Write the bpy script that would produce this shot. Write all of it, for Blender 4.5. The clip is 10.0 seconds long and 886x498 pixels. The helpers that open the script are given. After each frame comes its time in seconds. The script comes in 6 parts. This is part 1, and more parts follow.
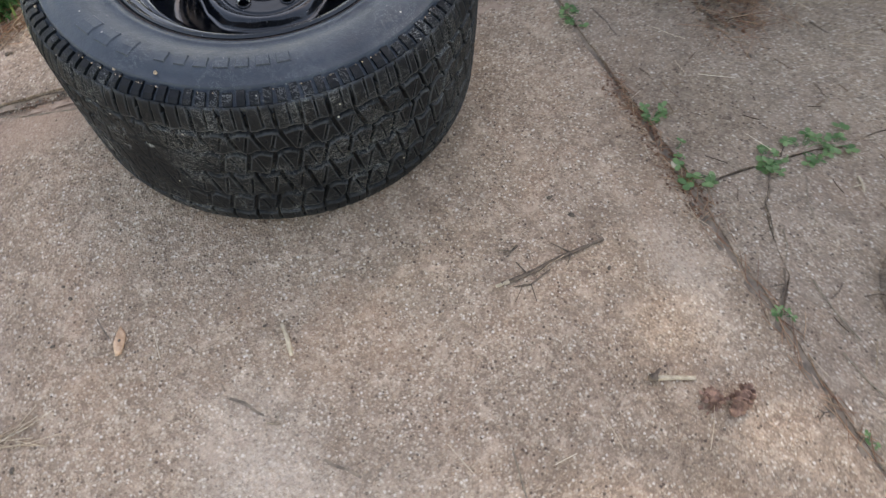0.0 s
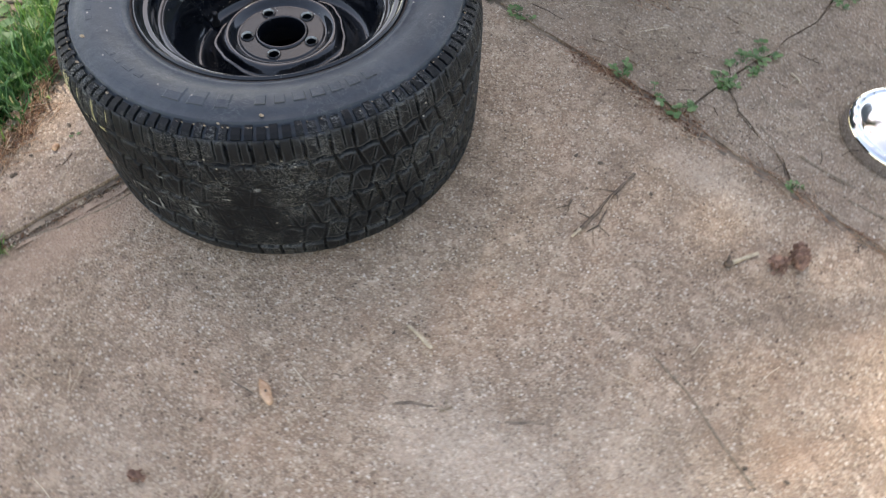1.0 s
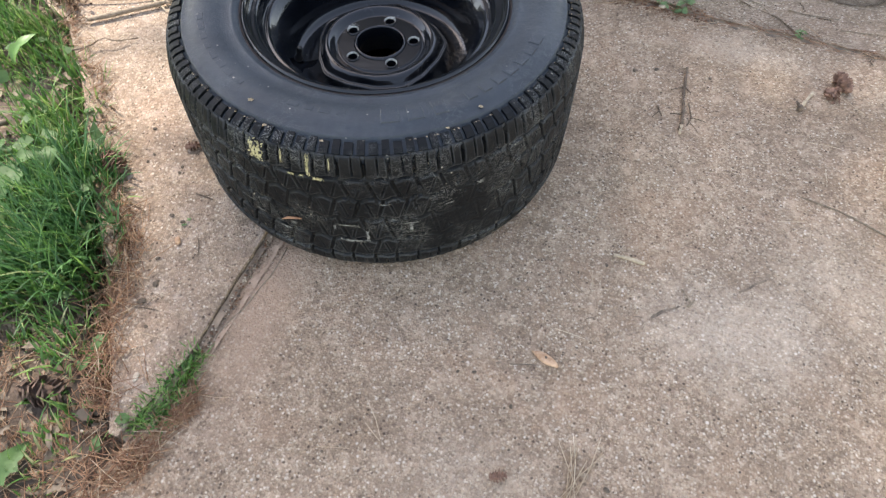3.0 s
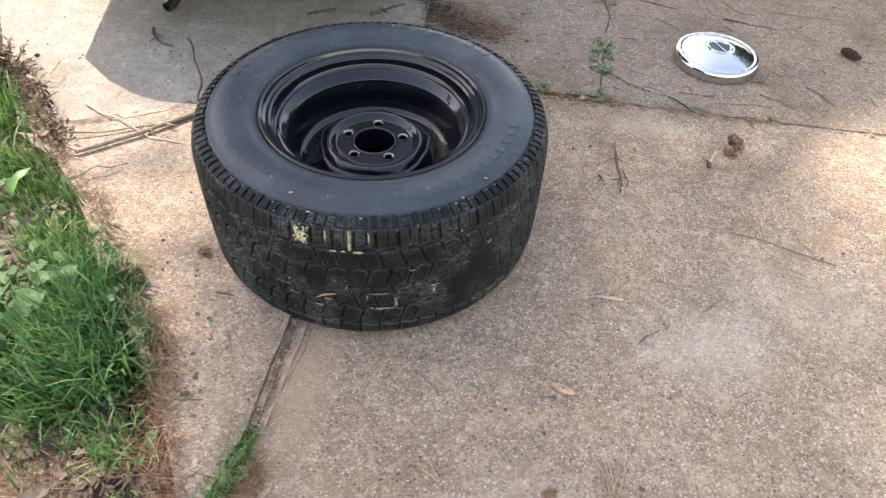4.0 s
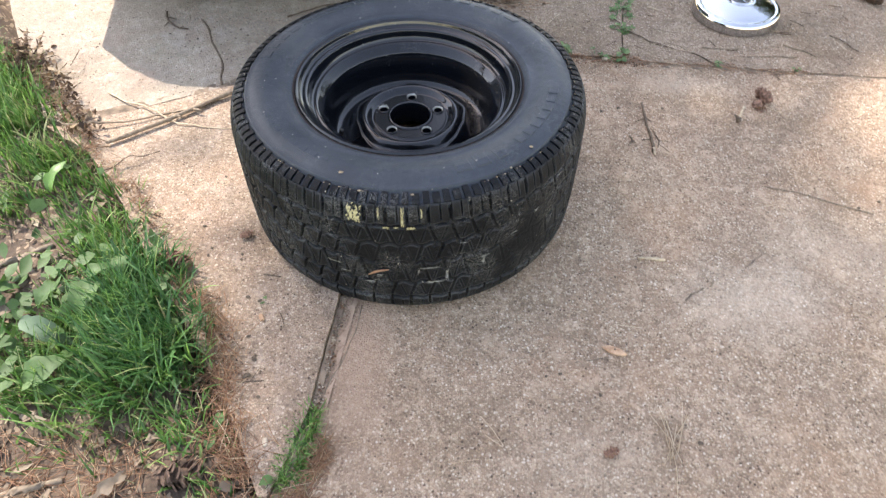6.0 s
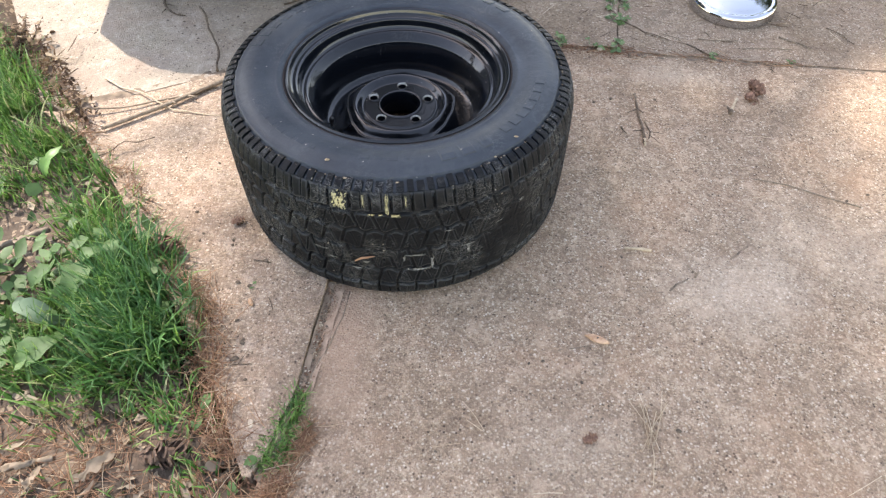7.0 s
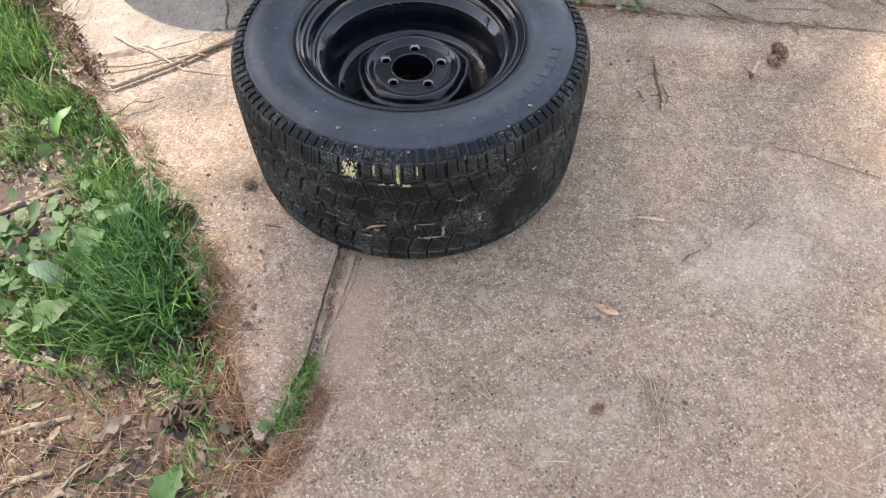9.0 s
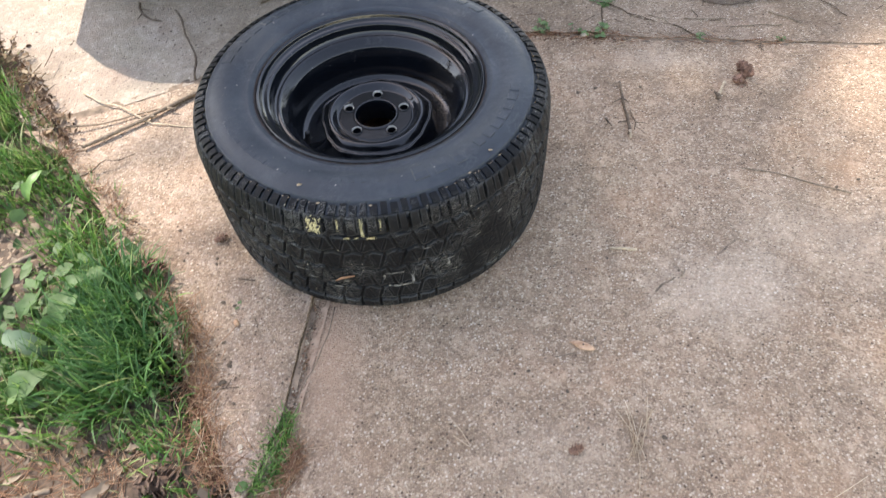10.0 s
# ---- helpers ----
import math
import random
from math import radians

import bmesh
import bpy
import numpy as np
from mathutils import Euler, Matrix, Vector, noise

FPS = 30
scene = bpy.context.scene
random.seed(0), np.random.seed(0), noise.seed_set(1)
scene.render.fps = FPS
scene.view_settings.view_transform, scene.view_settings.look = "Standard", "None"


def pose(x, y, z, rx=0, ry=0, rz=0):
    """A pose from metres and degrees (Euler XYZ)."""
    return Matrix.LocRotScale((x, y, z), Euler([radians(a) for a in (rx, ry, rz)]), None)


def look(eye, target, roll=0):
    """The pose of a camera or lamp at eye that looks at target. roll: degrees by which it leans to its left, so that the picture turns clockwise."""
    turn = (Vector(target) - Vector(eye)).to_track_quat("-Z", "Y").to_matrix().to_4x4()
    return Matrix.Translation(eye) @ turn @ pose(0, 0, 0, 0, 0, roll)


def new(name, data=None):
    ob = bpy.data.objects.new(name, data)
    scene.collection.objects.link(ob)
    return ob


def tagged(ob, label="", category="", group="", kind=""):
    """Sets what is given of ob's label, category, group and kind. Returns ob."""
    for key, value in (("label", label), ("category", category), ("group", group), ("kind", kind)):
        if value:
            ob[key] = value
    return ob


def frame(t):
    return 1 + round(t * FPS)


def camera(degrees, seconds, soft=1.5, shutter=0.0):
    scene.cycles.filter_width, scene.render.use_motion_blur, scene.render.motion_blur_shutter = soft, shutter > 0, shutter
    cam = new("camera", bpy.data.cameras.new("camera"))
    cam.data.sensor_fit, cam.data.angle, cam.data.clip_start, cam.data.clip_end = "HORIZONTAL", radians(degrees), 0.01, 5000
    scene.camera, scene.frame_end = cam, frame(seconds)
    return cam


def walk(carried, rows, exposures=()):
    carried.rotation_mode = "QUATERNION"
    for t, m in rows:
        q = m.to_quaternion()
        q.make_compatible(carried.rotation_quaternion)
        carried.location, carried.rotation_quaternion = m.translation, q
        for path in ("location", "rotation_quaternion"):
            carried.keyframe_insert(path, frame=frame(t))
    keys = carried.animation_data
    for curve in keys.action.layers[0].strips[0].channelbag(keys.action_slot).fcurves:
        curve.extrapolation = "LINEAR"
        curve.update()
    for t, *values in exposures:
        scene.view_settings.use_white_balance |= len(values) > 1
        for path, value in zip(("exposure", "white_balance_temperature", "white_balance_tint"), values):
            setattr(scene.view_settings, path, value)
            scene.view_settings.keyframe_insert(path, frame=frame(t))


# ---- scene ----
cam = camera(67.9, 10.0, soft=1.25, shutter=0.3)
PATH = [
    (0, (0.895, -0.163, 0.923), (0.066, 0.305, -0.836), 2.1),
    (0.5, (0.906, -0.39, 0.949), (0.14, 0.4, -0.721), 8.6),
    (1, (0.807, -0.53, 0.928), (0.095, 0.337, -0.727), 2.2),
    (1.5, (0.699, -0.641, 0.903), (0.24, 0.292, -0.806), 1.2),
    (2, (0.592, -0.77, 0.956), (0.325, 0.32, -0.699), 7.8),
    (2.2, (0.486, -0.835, 0.956), (0.178, 0.308, -0.656), 4.4),
    (2.5, (0.406, -0.854, 0.95), (0.14, 0.242, -0.702), 2.4),
    (2.7, (0.37, -0.84, 0.946), (0.069, 0.188, -0.744), -0.3),
    (3.8, (0.21, -1.009, 1.0), (0.17, 0.318, -0.496), 3.5),
    (4, (0.164, -1.045, 1.016), (0.144, 0.326, -0.44), 3.4),
    (4.5, (0.117, -1.075, 1.036), (0.088, 0.308, -0.408), 2.4),
    (5, (0.107, -1.069, 1.022), (0.101, 0.314, -0.423), 2.4),
    (5.5, (0.092, -1.052, 1.03), (0.075, 0.312, -0.432), 1.2),
    (6, (0.081, -1.05, 1.026), (0.062, 0.249, -0.494), 0.2),
    (6.2, (0.115, -1.046, 1.026), (0.126, 0.223, -0.519), 0.8),
    (7.3, (0.117, -1.065, 1.038), (0.059, 0.21, -0.502), 0.7),
    (7.5, (0.112, -1.062, 1.037), (0.052, 0.174, -0.533), 1.5),
    (8, (0.111, -1.049, 1.042), (0.066, 0.163, -0.548), 2.7),
    (8.5, (0.12, -1.041, 1.047), (0.108, 0.179, -0.538), 2.7),
    (9, (0.116, -1.035, 1.052), (0.052, 0.122, -0.578), -0.2),
    (9.5, (0.126, -1.019, 1.055), (0.054, 0.131, -0.579), -1.4),
    (10, (0.17, -0.986, 1.085), (0.104, 0.203, -0.522), -3.7),
]
EXPOSURES = [(0.0, 2.29, 9650, 17), (1.2, 2.28, 9650, 17), (2.0, 2.08, 9650, 17), (2.6, 2.29, 9650, 17), (4.0, 2.50, 9700, 18), (6.2, 2.53, 9700, 19), (7.5, 2.48, 9700, 19), (10.0, 2.44, 9700, 19)]
walk(cam, [(t, look(eye, target, roll)) for t, eye, target, roll in PATH], EXPOSURES)

# ---- world, sun and exposure ----
SHADOW = Vector((0.60, -0.55))          # where a point one metre up casts its shadow
TO_SUN = Vector((-SHADOW.x, -SHADOW.y, 1.0)).normalized()
world = bpy.data.worlds.new("sky")
scene.world = world
world.use_nodes = True
_wn = world.node_tree.nodes
_sky = _wn.new("ShaderNodeTexSky")
_sky.sky_type = 'NISHITA'
_sky.sun_disc = False
_sky.sun_elevation = math.asin(TO_SUN.z)
_sky.sun_rotation = math.atan2(TO_SUN.x, TO_SUN.y)
_sky.air_density, _sky.dust_density, _sky.ozone_density = 1.0, 0.35, 1.0
_bg = _wn["Background"]
_bg.inputs["Strength"].default_value = 0.15
world.node_tree.links.new(_sky.outputs[0], _bg.inputs[0])
sun = new("sun", bpy.data.lights.new("sun", 'SUN'))
sun.data.energy, sun.data.angle, sun.data.color = 1.88, radians(0.53), (0.79, 0.92, 1.08)
sun.matrix_world = look(TO_SUN * 30, (0, 0, 0))


# ---- materials ----
class Mat:
    """A small builder of node materials."""

    def __init__(self, name, rough=0.6, metal=0.0, color=(0.5, 0.5, 0.5)):
        self.m = bpy.data.materials.new(name)
        self.m.use_nodes = True
        self.t = self.m.node_tree
        self.b = self.t.nodes["Principled BSDF"]
        self.b.inputs["Roughness"].default_value = rough
        self.b.inputs["Metallic"].default_value = metal
        self.b.inputs["Base Color"].default_value = (*color, 1)
        self.coord = self.node("ShaderNodeTexCoord").outputs["Object"]

    def node(self, kind, **props):
        n = self.t.nodes.new(kind)
        for k, v in props.items():
            setattr(n, k, v)
        return n

    def link(self, a, b):
        self.t.links.new(a, b)

    def noise(self, scale, detail=3.0, rough=0.55, stretch=None, dist=0.0):
        n = self.node("ShaderNodeTexNoise")
        n.inputs["Scale"].default_value, n.inputs["Detail"].default_value = scale, detail
        n.inputs["Roughness"].default_value, n.inputs["Distortion"].default_value = rough, dist
        self.link(self.at(stretch), n.inputs["Vector"])
        return n.outputs["Fac"]

    def at(self, stretch=None, offset=(0, 0, 0)):
        if stretch is None and offset == (0, 0, 0):
            return self.coord
        n = self.node("ShaderNodeMapping")
        n.inputs["Scale"].default_value = stretch or (1, 1, 1)
        n.inputs["Location"].default_value = offset
        self.link(self.coord, n.inputs["Vector"])
        return n.outputs[0]

    def voronoi(self, scale, feature='F1', out="Color", rand=1.0):
        n = self.node("ShaderNodeTexVoronoi", feature=feature)
        n.inputs["Scale"].default_value, n.inputs["Randomness"].default_value = scale, rand
        self.link(self.coord, n.inputs["Vector"])
        return n.outputs[out]

    def grey(self, sock):
        n = self.node("ShaderNodeSeparateColor")
        self.link(sock, n.inputs[0])
        return n.outputs[0]

    def ramp(self, sock, *stops):
        n = self.node("ShaderNodeValToRGB")
        e = n.color_ramp.elements
        while len(e) < len(stops):
            e.new(0.5)
        for el, (p, c) in zip(e, stops):
            el.position = p
            el.color = (*c, 1) if isinstance(c, tuple) else (c, c, c, 1)
        self.link(sock, n.inputs[0])
        return n.outputs[0]

    def mix(self, fac, a, b, blend='MIX'):
        n = self.node("ShaderNodeMix", data_type='RGBA', blend_type=blend)
        for s, i in ((fac, 0), (a, 6), (b, 7)):
            if isinstance(s, (int, float)):
                n.inputs[i].default_value = s
            elif isinstance(s, tuple):
                n.inputs[i].default_value = (*s, 1)
            else:
                self.link(s, n.inputs[i])
        return n.outputs[2]

    def math(self, op, a, b=0.0, c=None):
        n = self.node("ShaderNodeMath", operation=op)
        for i, s in enumerate((a, b) if c is None else (a, b, c)):
            if isinstance(s, (int, float)):
                n.inputs[i].default_value = s
            else:
                self.link(s, n.inputs[i])
        return n.outputs[0]

    def near(self, x, y, rx, ry, wobble, soft=0.35):
        """1 inside an uneven oval round (x, y), 0 outside it."""
        v = self.node("ShaderNodeVectorMath", operation='LENGTH')
        self.link(self.at((1 / rx, 1 / ry, 0), (-x / rx, -y / ry, 0)), v.inputs[0])
        d = self.math('ADD', v.outputs["Value"], self.math('MULTIPLY_ADD', wobble, 1.1, -0.55))
        return self.ramp(d, (1 - soft, 1.0), (1 + soft * 0.4, 0.0))

    def color(self, s):
        self.link(s, self.b.inputs["Base Color"])
        return self

    def rough(self, s):
        self.link(s, self.b.inputs["Roughness"])
        return self

    def bump(self, height, distance, strength=1.0):
        n = self.node("ShaderNodeBump")
        n.inputs["Distance"].default_value, n.inputs["Strength"].default_value = distance, strength
        self.link(height, n.inputs["Height"])
        last = self.b.inputs["Normal"]
        if last.is_linked:
            self.link(last.links[0].from_socket, n.inputs["Normal"])
        self.link(n.outputs[0], last)
        return self

    def per_object(self, low, high):
        n = self.node("ShaderNodeObjectInfo")
        return self.ramp(n.outputs["Random"], (0, low), (1, high))

    def per_island(self, *stops):
        n = self.node("ShaderNodeNewGeometry")
        return self.ramp(n.outputs["Random Per Island"], *stops)


def concrete(name, base, grit, pale, silt=False):
    """Weathered exposed-aggregate concrete: cement, grains of 2 to 5 mm, stains."""
    k = Mat(name, 0.9)
    w1, w2, w3 = k.noise(1.6, 5, 0.6), k.noise(7, 5, 0.65), k.noise(45, 4, 0.7)
    col = k.ramp(w1, (0.3, tuple(c * 0.84 for c in base)), (0.55, base), (0.75, pale))
    col = k.mix(k.ramp(w2, (0.35, 0.5), (0.62, 0.0)), col, tuple(c * 0.74 for c in base))
    # broad weathering: mossy grey-brown and rusty pink areas
    tone = k.noise(3.3, 6, 0.7, dist=0.6)
    col = k.mix(k.ramp(tone, (0.50, 0.0), (0.66, 0.5)), col, (base[0] * 0.72, base[1] * 0.80, base[2] * 0.70))
    col = k.mix(k.ramp(tone, (0.34, 0.5), (0.47, 0.0)), col, (base[0] * 1.04, base[1] * 0.86, base[2] * 0.82))
    peb = k.grey(k.voronoi(290))
    stone = k.ramp(peb, (0.0, (0.11, 0.076, 0.056)), (0.15, (0.21, 0.147, 0.105)), (0.40, (0.335, 0.242, 0.175)), (0.62, (0.43, 0.295, 0.20)),
                   (0.86, (0.53, 0.415, 0.30)), (0.985, (0.80, 0.70, 0.57)))
    col = k.mix(grit, col, stone)
    # cell edges darkened in the colour, as shade between the grains
    gap = k.ramp(k.voronoi(290, out="Distance"), (0.46, 0.0), (0.72, 0.75))
    col = k.mix(k.math('MULTIPLY', gap, grit), col, (base[0] * 0.42, base[1] * 0.40, base[2] * 0.40))
    big = k.grey(k.voronoi(125))
    coarse = k.ramp(big, (0.0, (0.11, 0.08, 0.06)), (0.18, (0.23, 0.16, 0.115)), (0.55, (0.36, 0.26, 0.19)), (0.9, (0.50, 0.40, 0.30)))
    col = k.mix(k.math('MULTIPLY', k.ramp(k.noise(160, 2), (0.44, 0.0), (0.58, 0.8)), grit), col, coarse)
    fine = k.grey(k.voronoi(720))
    col = k.mix(k.ramp(fine, (0.0, 0.45), (0.14, 0.0)), col, (0.10, 0.072, 0.054))
    pits = k.noise(95, 5, 0.75, dist=1.0)
    col = k.mix(k.math('MULTIPLY', k.ramp(pits, (0.34, 0.55), (0.42, 0.0)), grit), col, (0.11, 0.078, 0.057))
    col = k.mix(k.math('MULTIPLY', k.ramp(pits, (0.58, 0.0), (0.68, 0.45)), grit), col, (0.62, 0.50, 0.38))
    chips = k.grey(k.voronoi(150))
    chip_d = k.voronoi(150, out="Distance")
    white = k.math('MULTIPLY', k.ramp(chips, (0.90, 0.0), (0.95, 0.75)), k.ramp(chip_d, (0.22, 1.0), (0.42, 0.0)))
    col = k.mix(white, col, (0.74, 0.655, 0.545))
    shard = k.math('MULTIPLY', k.ramp(k.grey(k.voronoi(84)), (0.955, 0.0), (0.985, 0.8)), k.ramp(k.voronoi(84, out="Distance"), (0.14, 1.0), (0.28, 0.0)))
    col = k.mix(shard, col, (0.74, 0.66, 0.55))
    dark = k.math('MULTIPLY', k.ramp(chips, (0.115, 0.85), (0.13, 0.0)), k.ramp(chip_d, (0.27, 1.0), (0.38, 0.0)))
    col = k.mix(dark, col, (0.075, 0.052, 0.04))
    # blotches a few centimetres across over all of it
    col = k.mix(k.ramp(k.noise(19, 6, 0.72, dist=0.8), (0.36, 0.42), (0.52, 0.0)), col, tuple(c * 0.58 for c in base))
    col = k.mix(k.ramp(k.noise(26, 6, 0.72, dist=0.8), (0.50, 0.0), (0.68, 0.40)), col, tuple(min(0.8, c * 1.32) for c in pale))
    col = k.mix(k.ramp(k.noise(5.5, 5, 0.7, dist=0.5), (0.52, 0.0), (0.70, 0.35)), col, (base[0] * 0.80, base[1] * 0.66, base[2] * 0.58))
    broad = k.ramp(k.noise(2.6, 6, 0.66, dist=0.15), (0.36, (0.70, 0.68, 0.66)), (0.50, (0.90, 0.90, 0.90)), (0.64, (1.0, 1.0, 1.0)))
    col = k.mix(1.0, col, broad, 'MULTIPLY')
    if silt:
        # fine red-brown silt washed along the sunken joint, then sun dapples painted pale
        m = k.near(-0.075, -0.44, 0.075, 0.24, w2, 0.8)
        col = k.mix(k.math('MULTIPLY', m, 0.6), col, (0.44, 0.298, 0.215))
        dapple_grain = k.ramp(k.noise(170, 4, 0.75), (0.38, 0.25), (0.58, 1.0))
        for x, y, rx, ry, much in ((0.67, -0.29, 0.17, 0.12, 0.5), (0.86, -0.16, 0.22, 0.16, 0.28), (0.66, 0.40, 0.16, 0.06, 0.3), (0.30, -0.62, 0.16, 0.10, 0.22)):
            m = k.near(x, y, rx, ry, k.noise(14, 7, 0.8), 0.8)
            col = k.mix(k.math('MULTIPLY', k.math('MULTIPLY', m, dapple_grain), much), col, (0.68, 0.57, 0.46))
    col = k.mix(1.0, col, (1.0, 0.965, 0.945), 'MULTIPLY')      # iron-stained sand
    k.color(col)
    k.bump(k.voronoi(290, out="Distance"), 0.0028, 0.75)
    k.bump(pits, 0.004, 0.7)
    k.bump(w3, 0.004, 0.45)
    k.bump(w2, 0.012, 0.4)
    k.b.inputs["Specular IOR Level"].default_value = 0.22
    return k.m


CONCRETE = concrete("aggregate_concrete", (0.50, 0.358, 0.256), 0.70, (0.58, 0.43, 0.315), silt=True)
# greyer mix, its base also darkened for the shade beyond the long joint
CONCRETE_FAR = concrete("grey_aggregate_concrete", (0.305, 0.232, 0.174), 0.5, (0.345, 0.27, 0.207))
CONCRETE_SMOOTH = concrete("smooth_concrete", (0.45, 0.388, 0.325), 0.20, (0.52, 0.455, 0.385))
CONCRETE_LEFT = concrete("pale_aggregate_concrete", (0.43, 0.332, 0.262), 0.60, (0.47, 0.38, 0.315))


def soil_material():
    k = Mat("soil", 0.95)
    a, b = k.noise(5, 6, 0.65), k.noise(60, 5, 0.7)
    col = k.ramp(a, (0.3, (0.058, 0.039, 0.028)), (0.55, (0.122, 0.080, 0.055)), (0.75, (0.20, 0.136, 0.094)))
    col = k.mix(k.ramp(b, (0.4, 0.6), (0.6, 0.0)), col, (0.05, 0.036, 0.026))
    bits = k.grey(k.voronoi(120))
    col = k.mix(k.ramp(bits, (0.86, 0.0), (0.9, 0.7)), col, (0.30, 0.22, 0.15))
    k.color(col)
    k.bump(a, 0.02, 0.6)
    k.bump(b, 0.006, 0.8)
    return k.m


SOIL = soil_material()


def plain_noise(name, low, high, scale, rough=0.8, bump=0.001, metal=0.0, detail=4, stretch=None, spec=0.4):
    k = Mat(name, rough, metal)
    n = k.noise(scale, detail, 0.6, stretch)
    k.color(k.ramp(n, (0.3, low), (0.7, high)))
    if bump:
        k.bump(n, bump, 0.6)
    k.b.inputs["Specular IOR Level"].default_value = spec
    return k.m


def rubber_material(name, base, rough, dust, scuff, edges=0.0):
    k = Mat(name, rough)
    a, b, c = k.noise(9, 5, 0.65), k.noise(70, 4, 0.7), k.noise(320, 3, 0.6)
    col = k.ramp(a, (0.3, base), (0.7, tuple(v * 1.45 for v in base)))
    dusty = k.math('MULTIPLY', k.ramp(a, (0.45, 0.0), (0.7, 1.0)), k.ramp(b, (0.42, 0.0), (0.62, 1.0)))
    col = k.mix(k.math('MULTIPLY', dusty, dust), col, (0.09, 0.095, 0.095))
    # scuffs: broken pale scratches
    sc = k.noise(38, 5, 0.8, (1.0, 1.0, 2.6), 1.2)
    line = k.math('MULTIPLY', k.ramp(sc, (0.485, 0.0), (0.50, 1.0), (0.515, 0.0)), k.ramp(k.noise(13, 3), (0.46, 0.0), (0.62, 1.0)))
    col = k.mix(k.math('MULTIPLY', line, scuff), col, (0.22, 0.225, 0.215))
    specks = k.grey(k.voronoi(170))
    near = k.voronoi(170, out="Distance")
    col = k.mix(k.math('MULTIPLY', k.ramp(specks, (0.982, 0.0), (0.988, 0.75)), k.ramp(near, (0.2, 1.0), (0.3, 0.0))), col, (0.36, 0.33, 0.27))
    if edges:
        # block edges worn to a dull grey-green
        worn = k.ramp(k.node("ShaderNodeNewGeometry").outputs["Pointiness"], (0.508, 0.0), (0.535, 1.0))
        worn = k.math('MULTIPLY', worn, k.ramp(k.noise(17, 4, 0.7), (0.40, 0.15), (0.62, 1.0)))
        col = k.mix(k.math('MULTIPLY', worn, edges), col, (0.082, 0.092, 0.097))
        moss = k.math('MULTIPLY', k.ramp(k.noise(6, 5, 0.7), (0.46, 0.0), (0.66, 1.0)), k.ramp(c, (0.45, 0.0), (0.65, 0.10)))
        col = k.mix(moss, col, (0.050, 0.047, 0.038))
    k.b.inputs["Specular IOR Level"].default_value = 0.18 if edges else 0.34
    k.color(col)
    k.rough(k.ramp(b, (0.3, rough - 0.08), (0.7, rough + 0.14)))
    k.bump(a, 0.004, 0.25)
    k.bump(b, 0.0014, 0.6)
    k.bump(c, 0.0006, 0.6)
    return k.m


SILT = plain_noise("silt", (0.10, 0.075, 0.055), (0.27, 0.195, 0.14), 40, 0.95, 0.004)
SILT_PALE = plain_noise("pale_silt", (0.27, 0.178, 0.126), (0.43, 0.300, 0.215), 70, 0.95, 0.003)
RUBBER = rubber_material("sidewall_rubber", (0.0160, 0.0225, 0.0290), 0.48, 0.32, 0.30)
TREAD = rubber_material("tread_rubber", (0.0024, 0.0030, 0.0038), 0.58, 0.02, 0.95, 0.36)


def black_paint():
    k = Mat("black_enamel", 0.22)
    a, b = k.noise(14, 4, 0.6), k.noise(110, 4, 0.7)
    col = k.ramp(a, (0.3, (0.0022, 0.003, 0.0045)), (0.7, (0.0045, 0.006, 0.0085)))
    dirt = k.math('MULTIPLY', k.near(0.125, 0.055, 0.05, 0.10, b, 0.9), k.ramp(b, (0.46, 0.0), (0.70, 0.45)))
    col = k.mix(dirt, col, (0.16, 0.13, 0.095))
    fleck, away = k.grey(k.voronoi(230)), k.voronoi(230, out="Distance")
    col = k.mix(k.math('MULTIPLY', k.ramp(fleck, (0.965, 0.0), (0.975, 0.6)), k.ramp(away, (0.16, 1.0), (0.26, 0.0))), col, (0.20, 0.19, 0.17))
    film = k.math('MULTIPLY', k.ramp(k.noise(26, 5, 0.75), (0.50, 0.0), (0.68, 1.0)), k.ramp(k.noise(300, 3, 0.7), (0.45, 0.0), (0.65, 0.07)))
    col = k.mix(film, col, (0.14, 0.13, 0.11))
    sc = k.noise(60, 4, 0.75, (1.0, 1.0, 0.25), 1.5)
    scr = k.math('MULTIPLY', k.ramp(sc, (0.490, 0.0), (0.50, 1.0), (0.510, 0.0)), k.ramp(k.noise(11, 3), (0.56, 0.0), (0.70, 0.5)))
    col = k.mix(scr, col, (0.22, 0.21, 0.19))
    k.color(col)
    k.rough(k.ramp(b, (0.35, 0.045), (0.75, 0.15)))
    k.bump(a, 0.0015, 0.35)
    k.bump(b, 0.0003, 0.4)
    k.b.inputs["Specular IOR Level"].default_value = 0.5
    return k.m


PAINT = black_paint()
PAINT_DULL = plain_noise("dull_black_enamel", (0.002, 0.0025, 0.0035), (0.007, 0.008, 0.009), 55, 0.20, 0.0007, detail=6, spec=0.30)
RUST = plain_noise("rust", (0.010, 0.009, 0.009), (0.045, 0.027, 0.021), 90, 0.85, 0.0006)
BARE_STEEL = plain_noise("scuffed_steel", (0.22, 0.22, 0.20), (0.68, 0.66, 0.58), 260, 0.5, 0.0003, 0.6)
SCRAPE = plain_noise("scraped_rubber", (0.05, 0.053, 0.05), (0.24, 0.245, 0.23), 120, 0.8, 0.0004)
YELLOW = plain_noise("yellow_crayon", (0.20, 0.17, 0.075), (0.56, 0.50, 0.29), 260, 0.9, 0.0004)


